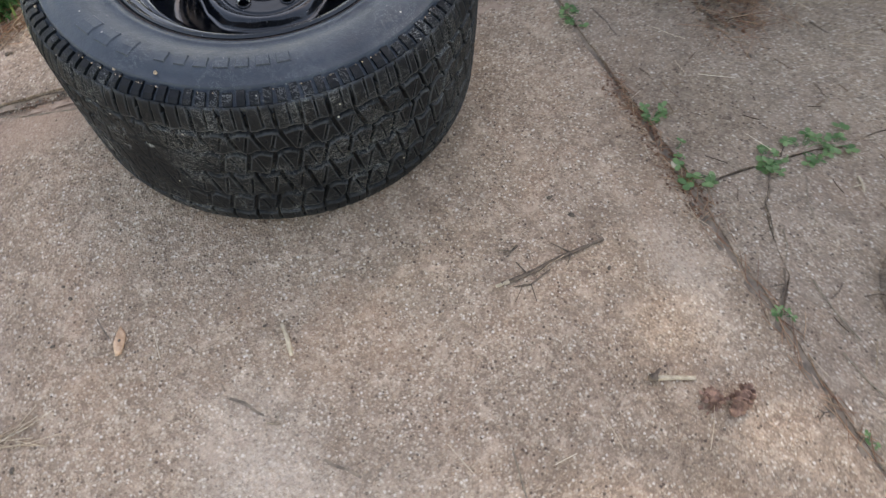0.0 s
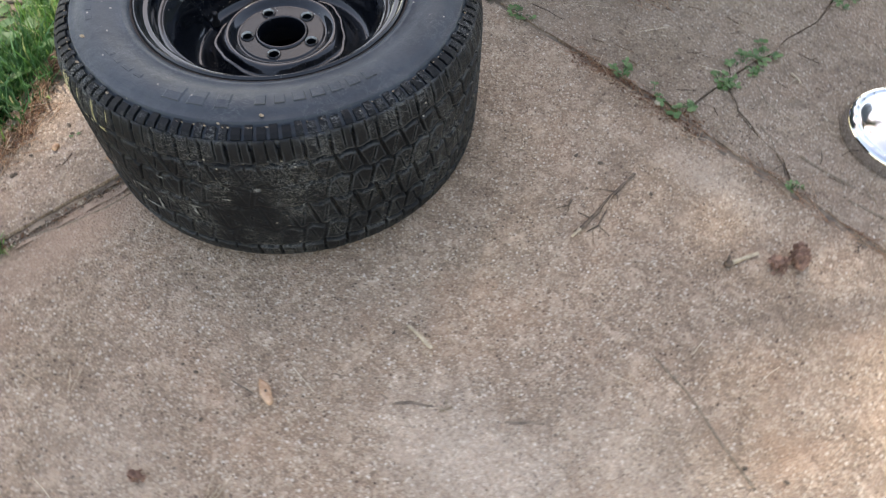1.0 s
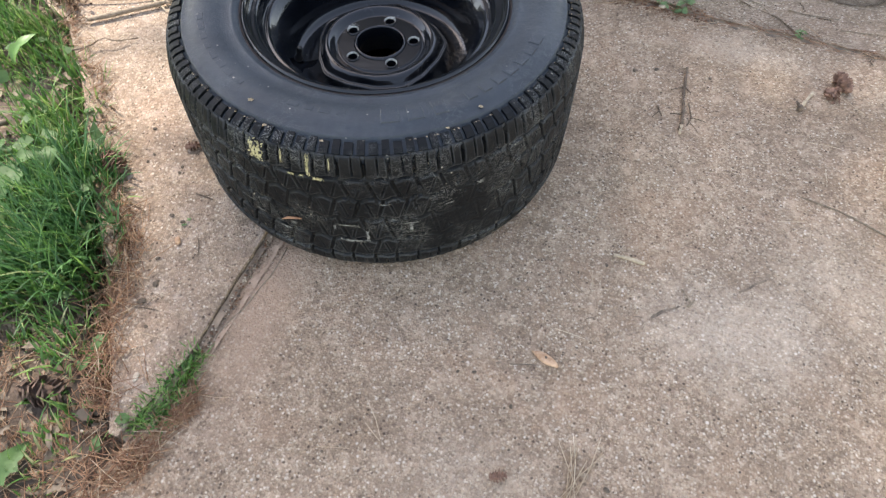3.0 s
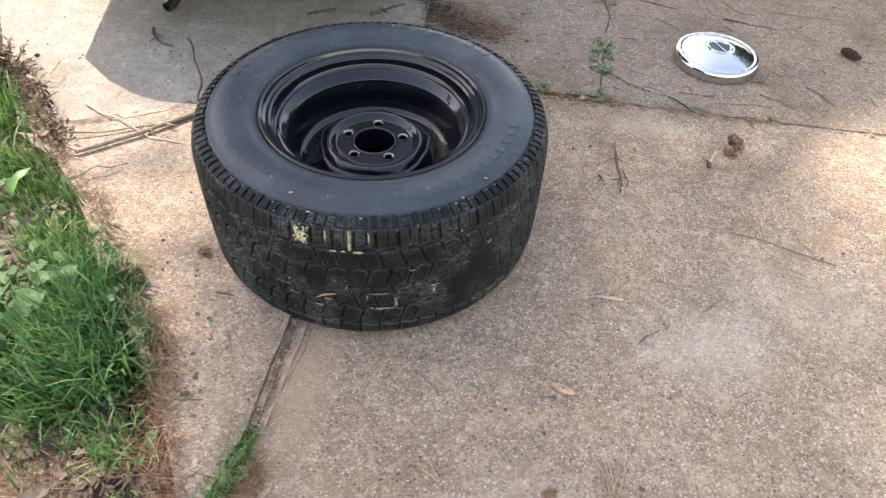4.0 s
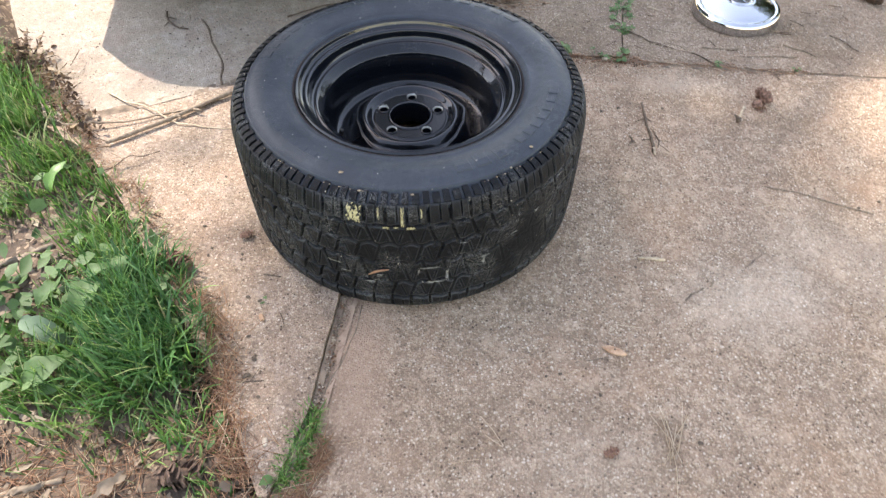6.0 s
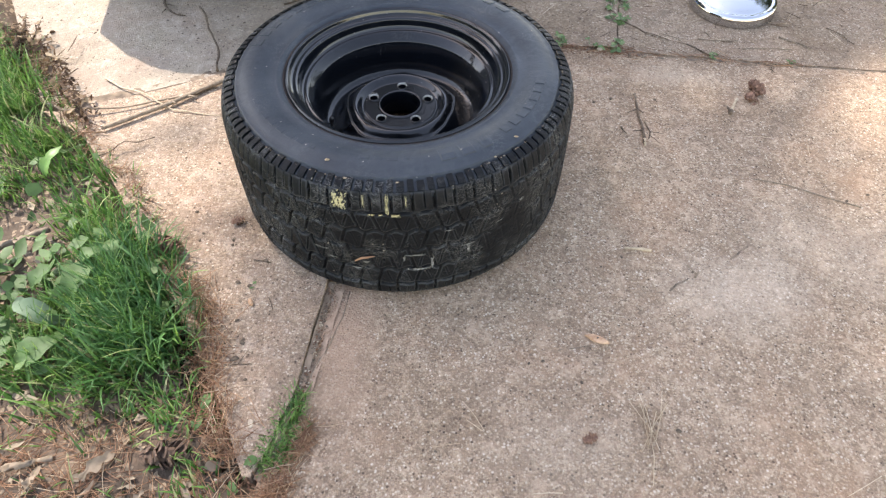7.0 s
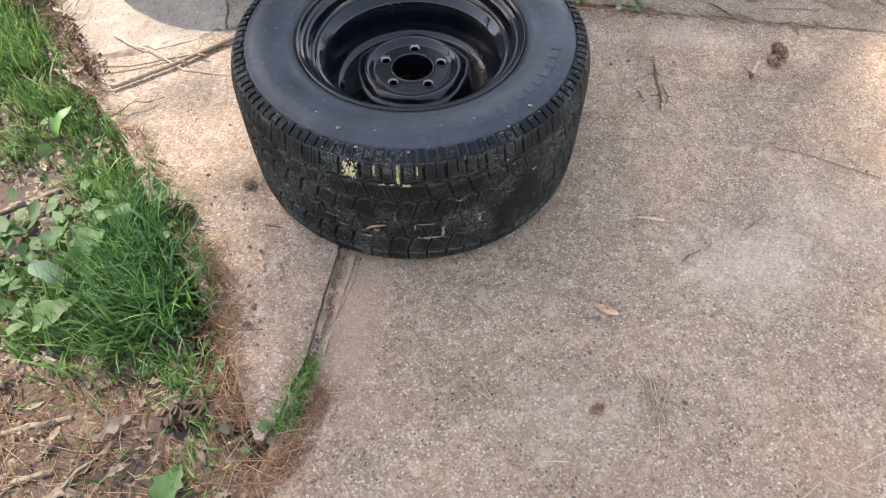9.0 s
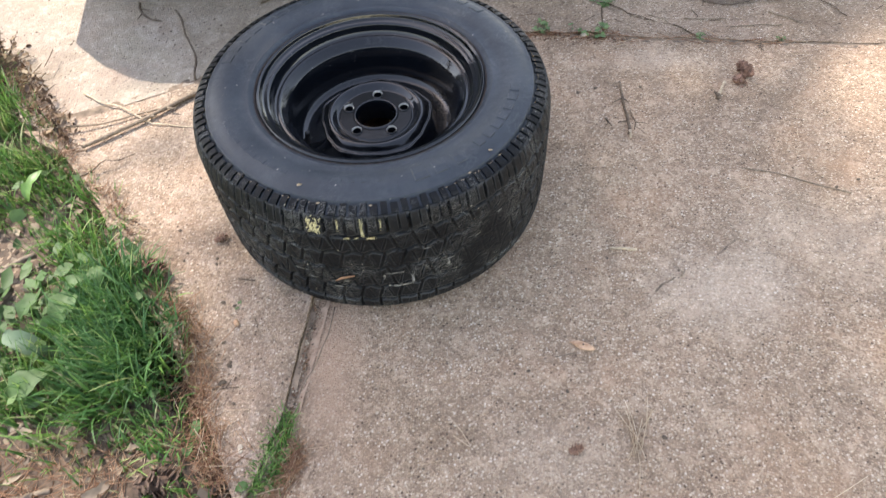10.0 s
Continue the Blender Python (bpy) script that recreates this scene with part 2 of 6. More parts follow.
def chrome_material():
    k = Mat("chrome", 0.06, 1.0, (0.53, 0.54, 0.55))
    n = k.noise(120, 4, 0.7)
    k.rough(k.ramp(n, (0.35, 0.04), (0.75, 0.20)))
    k.bump(k.noise(22, 3), 0.0012, 0.25)
    return k.m


CHROME = chrome_material()
CHROME_DARK = Mat("emblem_black", 0.3, 0.0, (0.02, 0.02, 0.022)).m
BARK = plain_noise("twig_bark", (0.055, 0.038, 0.027), (0.17, 0.12, 0.085), 90, 0.9, 0.001, stretch=(1, 1, 1))
BARK_PALE = plain_noise("pale_dry_wood", (0.30, 0.225, 0.15), (0.56, 0.45, 0.32), 110, 0.85, 0.0006)
BARK_TAN = plain_noise("tan_bark", (0.16, 0.115, 0.08), (0.34, 0.26, 0.185), 130, 0.9, 0.0008)
BARK_GREY = plain_noise("grey_twig", (0.13, 0.098, 0.07), (0.28, 0.215, 0.155), 120, 0.9, 0.0006)
CONE = plain_noise("pine_cone", (0.075, 0.038, 0.028), (0.30, 0.165, 0.115), 120, 0.85, 0.0006)
CONE_DARK = plain_noise("dark_pine_cone", (0.032, 0.020, 0.015), (0.15, 0.090, 0.062), 140, 0.9, 0.0006)
DEBRIS = plain_noise("red_debris", (0.055, 0.026, 0.016), (0.21, 0.105, 0.06), 120, 0.95, 0.001)
STONE = plain_noise("small_stone", (0.28, 0.22, 0.16), (0.52, 0.44, 0.34), 90, 0.8, 0.0008)
GRIT_TAN = plain_noise("tan_grit", (0.15, 0.10, 0.06), (0.40, 0.31, 0.21), 300, 0.9, 0.0003)
CHIP = plain_noise("tan_chip", (0.30, 0.155, 0.085), (0.58, 0.37, 0.24), 90, 0.8, 0.001)
CRUMB = plain_noise("dark_crumb", (0.05, 0.038, 0.03), (0.16, 0.115, 0.08), 150, 0.9, 0.001)


def leafy(name, stops, rough=0.5, translucent=0.25, island=True):
    k = Mat(name, rough)
    col = k.per_island(*stops) if island else k.per_object(*stops)
    n = k.noise(70, 3, 0.6)
    col = k.mix(k.ramp(n, (0.35, 0.35), (0.65, 0.0)), col, tuple(c * 0.55 for c in stops[0][1]) if island else (0.02, 0.04, 0.012))
    k.color(col)
    tr = k.node("ShaderNodeBsdfTranslucent")
    k.link(col, tr.inputs["Color"])
    mx = k.node("ShaderNodeMixShader")
    mx.inputs[0].default_value = translucent
    k.link(k.b.outputs[0], mx.inputs[1])
    k.link(tr.outputs[0], mx.inputs[2])
    k.link(mx.outputs[0], k.t.nodes["Material Output"].inputs["Surface"])
    return k.m


GRASS = leafy("grass", ((0.0, (0.036, 0.118, 0.022)), (0.35, (0.070, 0.195, 0.042)), (0.7, (0.145, 0.290, 0.066)), (0.90, (0.25, 0.36, 0.12)), (1.0, (0.42, 0.37, 0.21))), 0.45, 0.35)
GRASS_DARK = leafy("dark_grass", ((0.0, (0.024, 0.095, 0.028)), (0.5, (0.046, 0.155, 0.044)), (1.0, (0.095, 0.235, 0.072))), 0.45, 0.3)
LEAF = leafy("broad_leaf", ((0.0, (0.045, 0.105, 0.026)), (0.6, (0.075, 0.155, 0.045)), (1.0, (0.12, 0.21, 0.07))), 0.62, 0.3)
LEAF_WEED = leafy("weed_leaf", ((0.0, (0.07, 0.15, 0.045)), (0.5, (0.12, 0.21, 0.07)), (1.0, (0.20, 0.30, 0.12))), 0.6, 0.3)
LEAF_PALE = leafy("pale_leaf", ((0.0, (0.12, 0.19, 0.115)), (1.0, (0.16, 0.24, 0.14))), 0.7, 0.25)
DRY_LEAF = leafy("dry_leaf", ((0.0, (0.12, 0.085, 0.06)), (0.5, (0.22, 0.16, 0.112)), (1.0, (0.38, 0.30, 0.215))), 0.8, 0.2)
DARK_LEAF = leafy("rotting_leaf", ((0.0, (0.045, 0.032, 0.024)), (0.6, (0.10, 0.074, 0.054)), (1.0, (0.17, 0.125, 0.09))), 0.85, 0.1)
DEAD = leafy("dead_stalk", ((0.0, (0.05, 0.028, 0.018)), (0.55, (0.16, 0.09, 0.05)), (0.85, (0.30, 0.20, 0.12)), (1.0, (0.45, 0.34, 0.22))), 0.85, 0.15)
STRAW = leafy("straw_needle", ((0.0, (0.40, 0.27, 0.17)), (0.5, (0.56, 0.42, 0.29)), (1.0, (0.72, 0.60, 0.45))), 0.7, 0.1)
NEEDLE = leafy("brown_needle", ((0.0, (0.17, 0.072, 0.038)), (0.5, (0.33, 0.160, 0.088)), (0.85, (0.45, 0.270, 0.16)), (1.0, (0.56, 0.44, 0.31))), 0.7, 0.1)
PINE = leafy("pine_needle", ((0.0, (0.022, 0.05, 0.018)), (1.0, (0.05, 0.095, 0.03))), 0.5, 0.1)
TRUNK = plain_noise("pine_bark", (0.05, 0.036, 0.028), (0.16, 0.11, 0.08), 14, 0.95, 0.02)
CAR_PAINT = plain_noise("dark_green_paint", (0.012, 0.022, 0.016), (0.018, 0.032, 0.024), 2, 0.28, 0.0, spec=0.5)
UNDERBODY = plain_noise("underbody", (0.012, 0.012, 0.012), (0.03, 0.027, 0.024), 12, 0.9, 0.002)
BLACK_STEEL = plain_noise("black_steel", (0.008, 0.008, 0.008), (0.022, 0.020, 0.018), 60, 0.42, 0.0004)
BLUE = plain_noise("blue_paint", (0.010, 0.06, 0.30), (0.018, 0.10, 0.42), 30, 0.4, 0.0006)
BRIGHT_STEEL = plain_noise("bright_steel", (0.45, 0.50, 0.46), (0.62, 0.66, 0.62), 50, 0.3, 0.0, 0.9)


# ---- building helpers ----
def mesh_of(name, verts, faces, mat, smooth=True):
    me = bpy.data.meshes.new(name)
    me.from_pydata([tuple(v) for v in verts], [], [tuple(f) for f in faces])
    me.update()
    me.materials.append(mat)
    if smooth:
        me.polygons.foreach_set("use_smooth", [True] * len(me.polygons))
    return me


def part(name, data, parent, label="", mat=None):
    """Link a mesh, or a bmesh with a material, under a thing or a part."""
    if isinstance(data, bmesh.types.BMesh):
        me = bpy.data.meshes.new(name)
        data.normal_update()
        data.to_mesh(me)
        data.free()
        me.materials.append(mat)
        data = me
    ob = new(name, data)
    ob.parent = parent
    return tagged(ob, label)


def thing(name, label, category, group="", data=None, kind="", m=None):
    ob = tagged(new(name, data), label, category, group, kind)
    if m is not None:
        ob.matrix_world = m
    return ob


def revolve(profile, n, closed=False):
    """Rings of n points for each (r, z) of the profile."""
    th = np.arange(n) * 2 * math.pi / n
    v = np.array([(r * math.cos(a), r * math.sin(a), z) for r, z in profile for a in th])
    f = []
    rows = len(profile)
    for i in range(rows if closed else rows - 1):
        j = (i + 1) % rows
        for k in range(n):
            l = (k + 1) % n
            f.append((i * n + k, i * n + l, j * n + l, j * n + k))
    return v, f


def rounded(points, passes=2, cut=0.22):
    """Chaikin rounding of an open outline."""
    p = [Vector(q) for q in points]
    for _ in range(passes):
        q = [p[0]]
        for a, b in zip(p, p[1:]):
            q += [a * (1 - cut) + b * cut, a * cut + b * (1 - cut)]
        p = q + [p[-1]]
    return p


def tube(points, radii, sides=7, knots=0.0, rng=None):
    """A capped tube along points; radii one for each point."""
    pts = [Vector(p) for p in points]
    verts, faces = [], []
    up = Vector((0.13, 0.21, 0.97)).normalized()
    for i, p in enumerate(pts):
        d = (pts[min(i + 1, len(pts) - 1)] - pts[max(i - 1, 0)]).normalized()
        s = d.cross(up)
        s = s.normalized() if s.length > 1e-4 else Vector((1, 0, 0))
        t = s.cross(d)
        r = radii[i] * (1 + (rng.uniform(-knots, knots) if rng else 0))
        for k in range(sides):
            a = 2 * math.pi * k / sides
            verts.append(p + (s * math.cos(a) + t * math.sin(a)) * r)
    for i in range(len(pts) - 1):
        for k in range(sides):
            l = (k + 1) % sides
            faces.append((i * sides + k, i * sides + l, (i + 1) * sides + l, (i + 1) * sides + k))
    faces.append(tuple(range(sides - 1, -1, -1)))
    faces.append(tuple(range((len(pts) - 1) * sides, len(pts) * sides)))
    return verts, faces


def wander(a, b, n, amount, rng, rise=0.0):
    """A crooked line from a to b."""
    a, b = Vector(a), Vector(b)
    side = (b - a).cross(Vector((0, 0, 1))).normalized()
    out, off = [], 0.0
    for i in range(n + 1):
        f = i / n
        off = off * 0.7 + rng.uniform(-amount, amount)
        p = a.lerp(b, f) + side * off * math.sin(math.pi * min(1, max(0.0, f)))
        p.z += rise * math.sin(math.pi * f)
        out.append(p)
    return out


def joined(pieces):
    """One list of verts and faces from several."""
    v, f = [], []
    for pv, pf in pieces:
        o = len(v)
        v += [tuple(p) for p in pv]
        f += [tuple(i + o for i in q) for q in pf]
    return v, f


# ---- the ground and the slabs ----
def ground_height(x, y):
    """The soil beside the slabs, uneven by a few centimetres."""
    return -0.028 + 0.020 * noise.noise((x * 3.1, y * 3.1, 0.3)) + 0.012 * noise.noise((x * 11, y * 11, 1.7))


def build_ground():
    # a fine patch beside the slabs that runs out into a coarse sheet to the horizon
    ax = np.concatenate([[-2500, -600, -120, -30, -9, -4.5, -2.6], np.arange(-1.9, 0.35, 0.022), [0.6, 1.2, 3, 9, 30, 120, 600, 2500]])
    ay = np.concatenate([[-2500, -600, -120, -30, -9, -4, -2.2], np.arange(-1.5, 1.4, 0.022), [2.2, 4, 9, 30, 120, 600, 2500]])
    verts, faces = [], []
    for y in ay:
        for x in ax:
            inside = -1.9 <= x <= 0.3 and -1.5 <= y <= 1.38
            left = x < -0.32 - 0.72 * (y + 0.5) - 0.05
            verts.append((x, y, ground_height(x, y) + (0.019 if left else -0.016) if inside else -0.045))
    nx = len(ax)
    for j in range(len(ay) - 1):
        for i in range(nx - 1):
            faces.append((j * nx + i, j * nx + i + 1, (j + 1) * nx + i + 1, (j + 1) * nx + i))
    thing("ground", "bare brown soil with leaf litter beside the concrete", "ground", data=mesh_of("ground", verts, faces, SOIL), kind="structure")


build_ground()


def ragged(points, seed, step=0.02, amp=0.004):
    """An outline with uneven, chipped edges between the given corners."""
    out = []
    for (x0, y0), (x1, y1) in zip(points, points[1:] + points[:1]):
        L = math.hypot(x1 - x0, y1 - y0)
        n = max(1, int(L / step)) if max(abs(x0), abs(x1), abs(y0), abs(y1)) < 1.6 else max(1, int(L / 0.15))
        for i in range(n):
            f = i / n
            x, y = x0 + (x1 - x0) * f, y0 + (y1 - y0) * f
            k = noise.noise((x * 17 + seed, y * 17, seed)) * amp + noise.noise((x * 60, y * 60 + seed, seed)) * amp * 0.6
            out.append((x - (y1 - y0) / L * k, y + (x1 - x0) / L * k))
    return out


def slab(points, top, mat, parent, seed, label="", tilt=(0, 0), thick=0.09, amp=0.004):
    """A cast slab with a worn arris."""
    bm = bmesh.new()
    ring = ragged(points, seed, amp=amp)
    cx, cy = sum(p[0] for p in ring) / len(ring), sum(p[1] for p in ring) / len(ring)
    h = lambda x, y: top + tilt[0] * x + tilt[1] * y
    face = bm.faces.new([bm.verts.new((x, y, h(x, y))) for x, y in ring])
    if face.normal.z < 0:
        face.normal_flip()
    bm.normal_update()
    if face.normal.z < 0:
        bmesh.ops.reverse_faces(bm, faces=[face])
    inset = bmesh.ops.inset_region(bm, faces=[face], thickness=0.0055, use_even_offset=False)
    for v in bm.verts:
        if not any(f is face for f in v.link_faces):
            v.co.z -= 0.0045 + 0.0035 * noise.noise((v.co.x * 40, v.co.y * 40, seed))
    rim = [e for e in bm.edges if e.is_boundary]
    low = bmesh.ops.extrude_edge_only(bm, edges=rim)["geom"]
    for v in low:
        if isinstance(v, bmesh.types.BMVert):
            v.co.z -= thick
    bmesh.ops.triangulate(bm, faces=[face])
    for f in bm.faces:
        f.smooth = False
    return part("slab", bm, parent, label, mat)


pavement = thing("pavement", "driveway of old heaved concrete slabs with open joints", "driveway", kind="structure")
JOINT_A = [(0.045, 0.549), (0.20, 0.537), (0.33, 0.529), (0.55, 0.508), (0.68, 0.491), (0.80, 0.482), (0.96, 0.462), (1.27, 0.437), (3.0, 0.39), (8.0, 0.30)]
JOINT_C = [(-0.190, -0.690), (-0.172, -0.640), (-0.146, -0.525), (-0.136, -0.42), (-0.124, -0.30), (-0.08, 0.0), (-0.03, 0.30), (0.012, 0.535)]
CRACK_N = [(0.546, 0.520), (0.566, 0.645), (0.572, 0.68), (0.583, 0.755), (0.600, 0.80), (0.605, 0.885), (0.628, 0.99), (0.620, 1.13), (0.70, 1.6), (0.74, 2.6), (0.85, 8.0)]
JOINT_L = [(-0.86, 0.195), (-0.66, 0.28), (-0.50, 0.36), (-0.25, 0.465), (0.004, 0.544)]


def shifted(line, dx, dy):
    return [(x + dx, y + dy) for x, y in line]


def joint_fill(line, width, z, seed, label, bank=0.0, mat=None, taper=1.0):
    """Silt and old leaves packed into an open joint; taper narrows its first end."""
    verts, faces = [], []
    pts = [Vector((x, y, 0)) for x, y in line]
    fine = []
    for a, b in zip(pts, pts[1:]):
        n = max(1, int((b - a).length / 0.012)) if max(abs(b.x), abs(b.y)) < 2 else 2
        fine += [a.lerp(b, i / n) for i in range(n)]
    fine.append(pts[-1])
    for i, p in enumerate(fine):
        d = (fine[min(i + 1, len(fine) - 1)] - fine[max(i - 1, 0)]).normalized()
        s = Vector((-d.y, d.x, 0))
        for t in (-1, -0.5, 0, 0.5, 1):
            q = p + s * width * t * min(1.0, taper + 2.2 * (1 - taper) * i / len(fine))
            verts.append((q.x, q.y, z + bank * t + 0.006 * noise.noise((q.x * 45, q.y * 45, seed)) + 0.004 * noise.noise((q.x * 9, q.y * 9, seed))))
    for i in range(len(fine) - 1):
        for j in range(4):
            a = i * 5 + j
            faces.append((a, a + 5, a + 6, a + 1))
    part("joint_fill", mesh_of("joint_fill", verts, faces, mat or SILT), pavement, label)


joint_fill(JOINT_A, 0.014, -0.0025, 1.0, "brown silt packed in the long joint")
joint_fill(shifted(JOINT_C, 0.014, 0.0), 0.024, -0.0022, 2.0, "red-brown silt banked in the sunken joint", -0.0034, SILT_PALE, 0.2)
joint_fill(shifted(JOINT_C[:5], 0.0035, 0.0), 0.0060, 0.0040, 7.0, "dark leaf mould against the raised slab")
joint_fill(JOINT_A[3:9], 0.017, -0.0012, 8.0, "brown silt on the worn edges of the long joint")
joint_fill(JOINT_L, 0.026, 0.0062, 3.0, "pale silt in the joint")
joint_fill(CRACK_N, 0.008, -0.0045, 4.0, "dark silt in the crack")
joint_fill([(0.562, 0.648), (0.614, 0.604), (0.694, 0.566), (0.750, 0.544), (0.79, 0.495)], 0.008, -0.002, 5.0, "dark silt in the crack")
joint_fill([(0.02, 0.54), (0.043, 0.65), (0.045, 0.80), (0.062, 1.15), (0.11, 2.4)], 0.030, 0.000, 6.0, "dark soil between two slabs")

for k, line in enumerate(([(0.536, -0.297), (0.552, -0.280), (0.575, -0.268), (0.592, -0.246)], [(0.673, -0.212), (0.688, -0.202), (0.700, -0.190), (0.719, -0.176)],
                          [(0.256, -0.448), (0.285, -0.444), (0.310, -0.436), (0.345, -0.430), (0.372, -0.424)], [(0.40, -0.335), (0.44, -0.322), (0.49, -0.302), (0.53, -0.299)])):
    joint_fill(line, 0.0019 if k < 2 else 0.0012, 0.0 if k < 2 else -0.0012, 30.0 + k, "hairline crack filled with dark silt")

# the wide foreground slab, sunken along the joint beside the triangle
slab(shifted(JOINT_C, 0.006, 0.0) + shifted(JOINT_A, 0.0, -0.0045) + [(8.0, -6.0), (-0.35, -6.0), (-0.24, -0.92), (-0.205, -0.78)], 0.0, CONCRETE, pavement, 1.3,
     "tan exposed-aggregate concrete slab with silt and painted pale sun dapples", amp=0.006)
# the triangle beside the grass
slab([(-0.209, -0.688), (-0.276, -0.56), (-0.370, -0.42), (-0.488, -0.27), (-0.62, -0.07), (-0.76, 0.10), (-0.90, 0.19)] + shifted(JOINT_L, 0.0, -0.006)
     + shifted(JOINT_C, -0.005, 0.0)[::-1], 0.011, CONCRETE_LEFT, pavement, 4.1, "pale wedge-shaped concrete slab standing slightly proud")
# the smooth slab by the unseen vehicle
slab([(-0.92, 0.235)] + shifted(JOINT_L, 0.0, 0.006) + [(0.030, 0.56), (0.035, 0.80), (0.05, 1.15), (0.10, 2.4), (0.3, 8.0), (-3.6, 8.0), (-1.9, 2.0), (-1.22, 0.72)][0:],
     0.006, CONCRETE_SMOOTH, pavement, 7.7, "smooth grey concrete slab, bright where the sun falls")
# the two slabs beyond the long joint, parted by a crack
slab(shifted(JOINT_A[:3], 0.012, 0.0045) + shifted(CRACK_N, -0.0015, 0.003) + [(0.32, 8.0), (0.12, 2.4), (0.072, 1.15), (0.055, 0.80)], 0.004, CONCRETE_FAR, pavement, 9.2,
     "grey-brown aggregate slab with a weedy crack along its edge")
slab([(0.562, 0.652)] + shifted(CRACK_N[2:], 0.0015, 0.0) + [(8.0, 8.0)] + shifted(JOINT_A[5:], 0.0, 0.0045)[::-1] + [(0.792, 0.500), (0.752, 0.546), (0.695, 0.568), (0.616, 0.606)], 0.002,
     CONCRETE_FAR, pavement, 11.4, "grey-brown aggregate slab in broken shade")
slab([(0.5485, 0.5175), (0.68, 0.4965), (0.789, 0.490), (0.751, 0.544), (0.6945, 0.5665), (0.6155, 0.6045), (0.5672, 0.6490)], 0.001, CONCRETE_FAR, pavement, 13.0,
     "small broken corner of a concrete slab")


# ---- the wheel lying on its side ----
WHEEL = (0.0, 0.0)
HALF = 0.155           # half the section width
SIDE = [(0.2150, 0.276), (0.2158, 0.284), (0.2185, 0.2895), (0.2230, 0.2915), (0.2262, 0.2938), (0.2295, 0.2940), (0.2325, 0.2928), (0.2480, 0.2990), (0.2640, 0.3030), (0.2790, 0.3035),
        (0.2920, 0.3000), (0.3000, 0.2955), (0.3020, 0.2962), (0.3042, 0.2950), (0.3052, 0.2905), (0.3110, 0.2878), (0.3180, 0.2858), (0.3240, 0.2826), (0.3270, 0.2790)]


def shoulder(v):
    """Radius and height of the tread's face; v runs from -1 to 1 across it."""
    a = abs(v)
    z = math.copysign(min(0.1290, 0.1205 * a + 0.012 * a ** 6), v) * (1.09 if v < 0 else 1.0)
    r = 0.3400 - 0.0030 * a ** 2 - (0.0115 if v < 0 else 0.0085) * a ** 14 - 0.0025 * max(0, a - 0.8) / 0.2
    return r, HALF + z


def tread_depth(u, v):
    """Groove depth from 0 to 1; u counts tread pitches round the tyre."""
    tri = min(1.0, max(0.0, abs(u % 1 - 0.5) * 3.2 - 0.3))
    d = 0.0
    for c, w, amp in ((0.02, 0.022, 0.040), (0.40, 0.024, -0.045), (-0.40, 0.024, 0.045), (0.73, 0.020, 0.020), (-0.73, 0.020, -0.020)):
        e = abs(v - c - amp * 1.15 * (tri - 0.5))
        d = max(d, 1 - max(0.0, e - w) / 0.012)
    if abs(v) > 0.73:
        f = abs(((u + 0.18 * abs(v)) % 1) - 0.5)
        d = max(d, 1 - max(0.0, f - 0.040) / 0.035)
        g = abs(((2 * u + 0.5 + 0.20 * abs(v)) % 1) - 0.5)
        d = max(d, 0.55 - max(0.0, g - 0.04) / 0.07) if 0.80 < abs(v) < 0.99 else d
    else:
        # S-shaped cuts part each rib into blocks, slanting the other way on the next rib
        rib = 0 if v < -0.40 else 1 if v < 0.02 else 2 if v < 0.40 else 3
        w = ((v + 0.73) / 0.33 if rib == 0 else (v + 0.40) / 0.42 if rib == 1 else (v - 0.02) / 0.38 if rib == 2 else (v - 0.40) / 0.33) - 0.5
        f = abs(((u + 0.31 * rib + 0.36 * w * (1 if rib % 2 else -1)) % 1) - 0.5)
        d = max(d, 0.95 - max(0.0, f - 0.062) / 0.035)
        g = abs(((u + 0.5 + 0.31 * rib - 0.35 * w * (1 if rib % 2 else -1)) % 1) - 0.5)
        if abs(w) < 0.34:
            d = max(d, 0.55 - max(0.0, g - 0.02) / 0.06)
    return max(0.0, min(1.0, d))


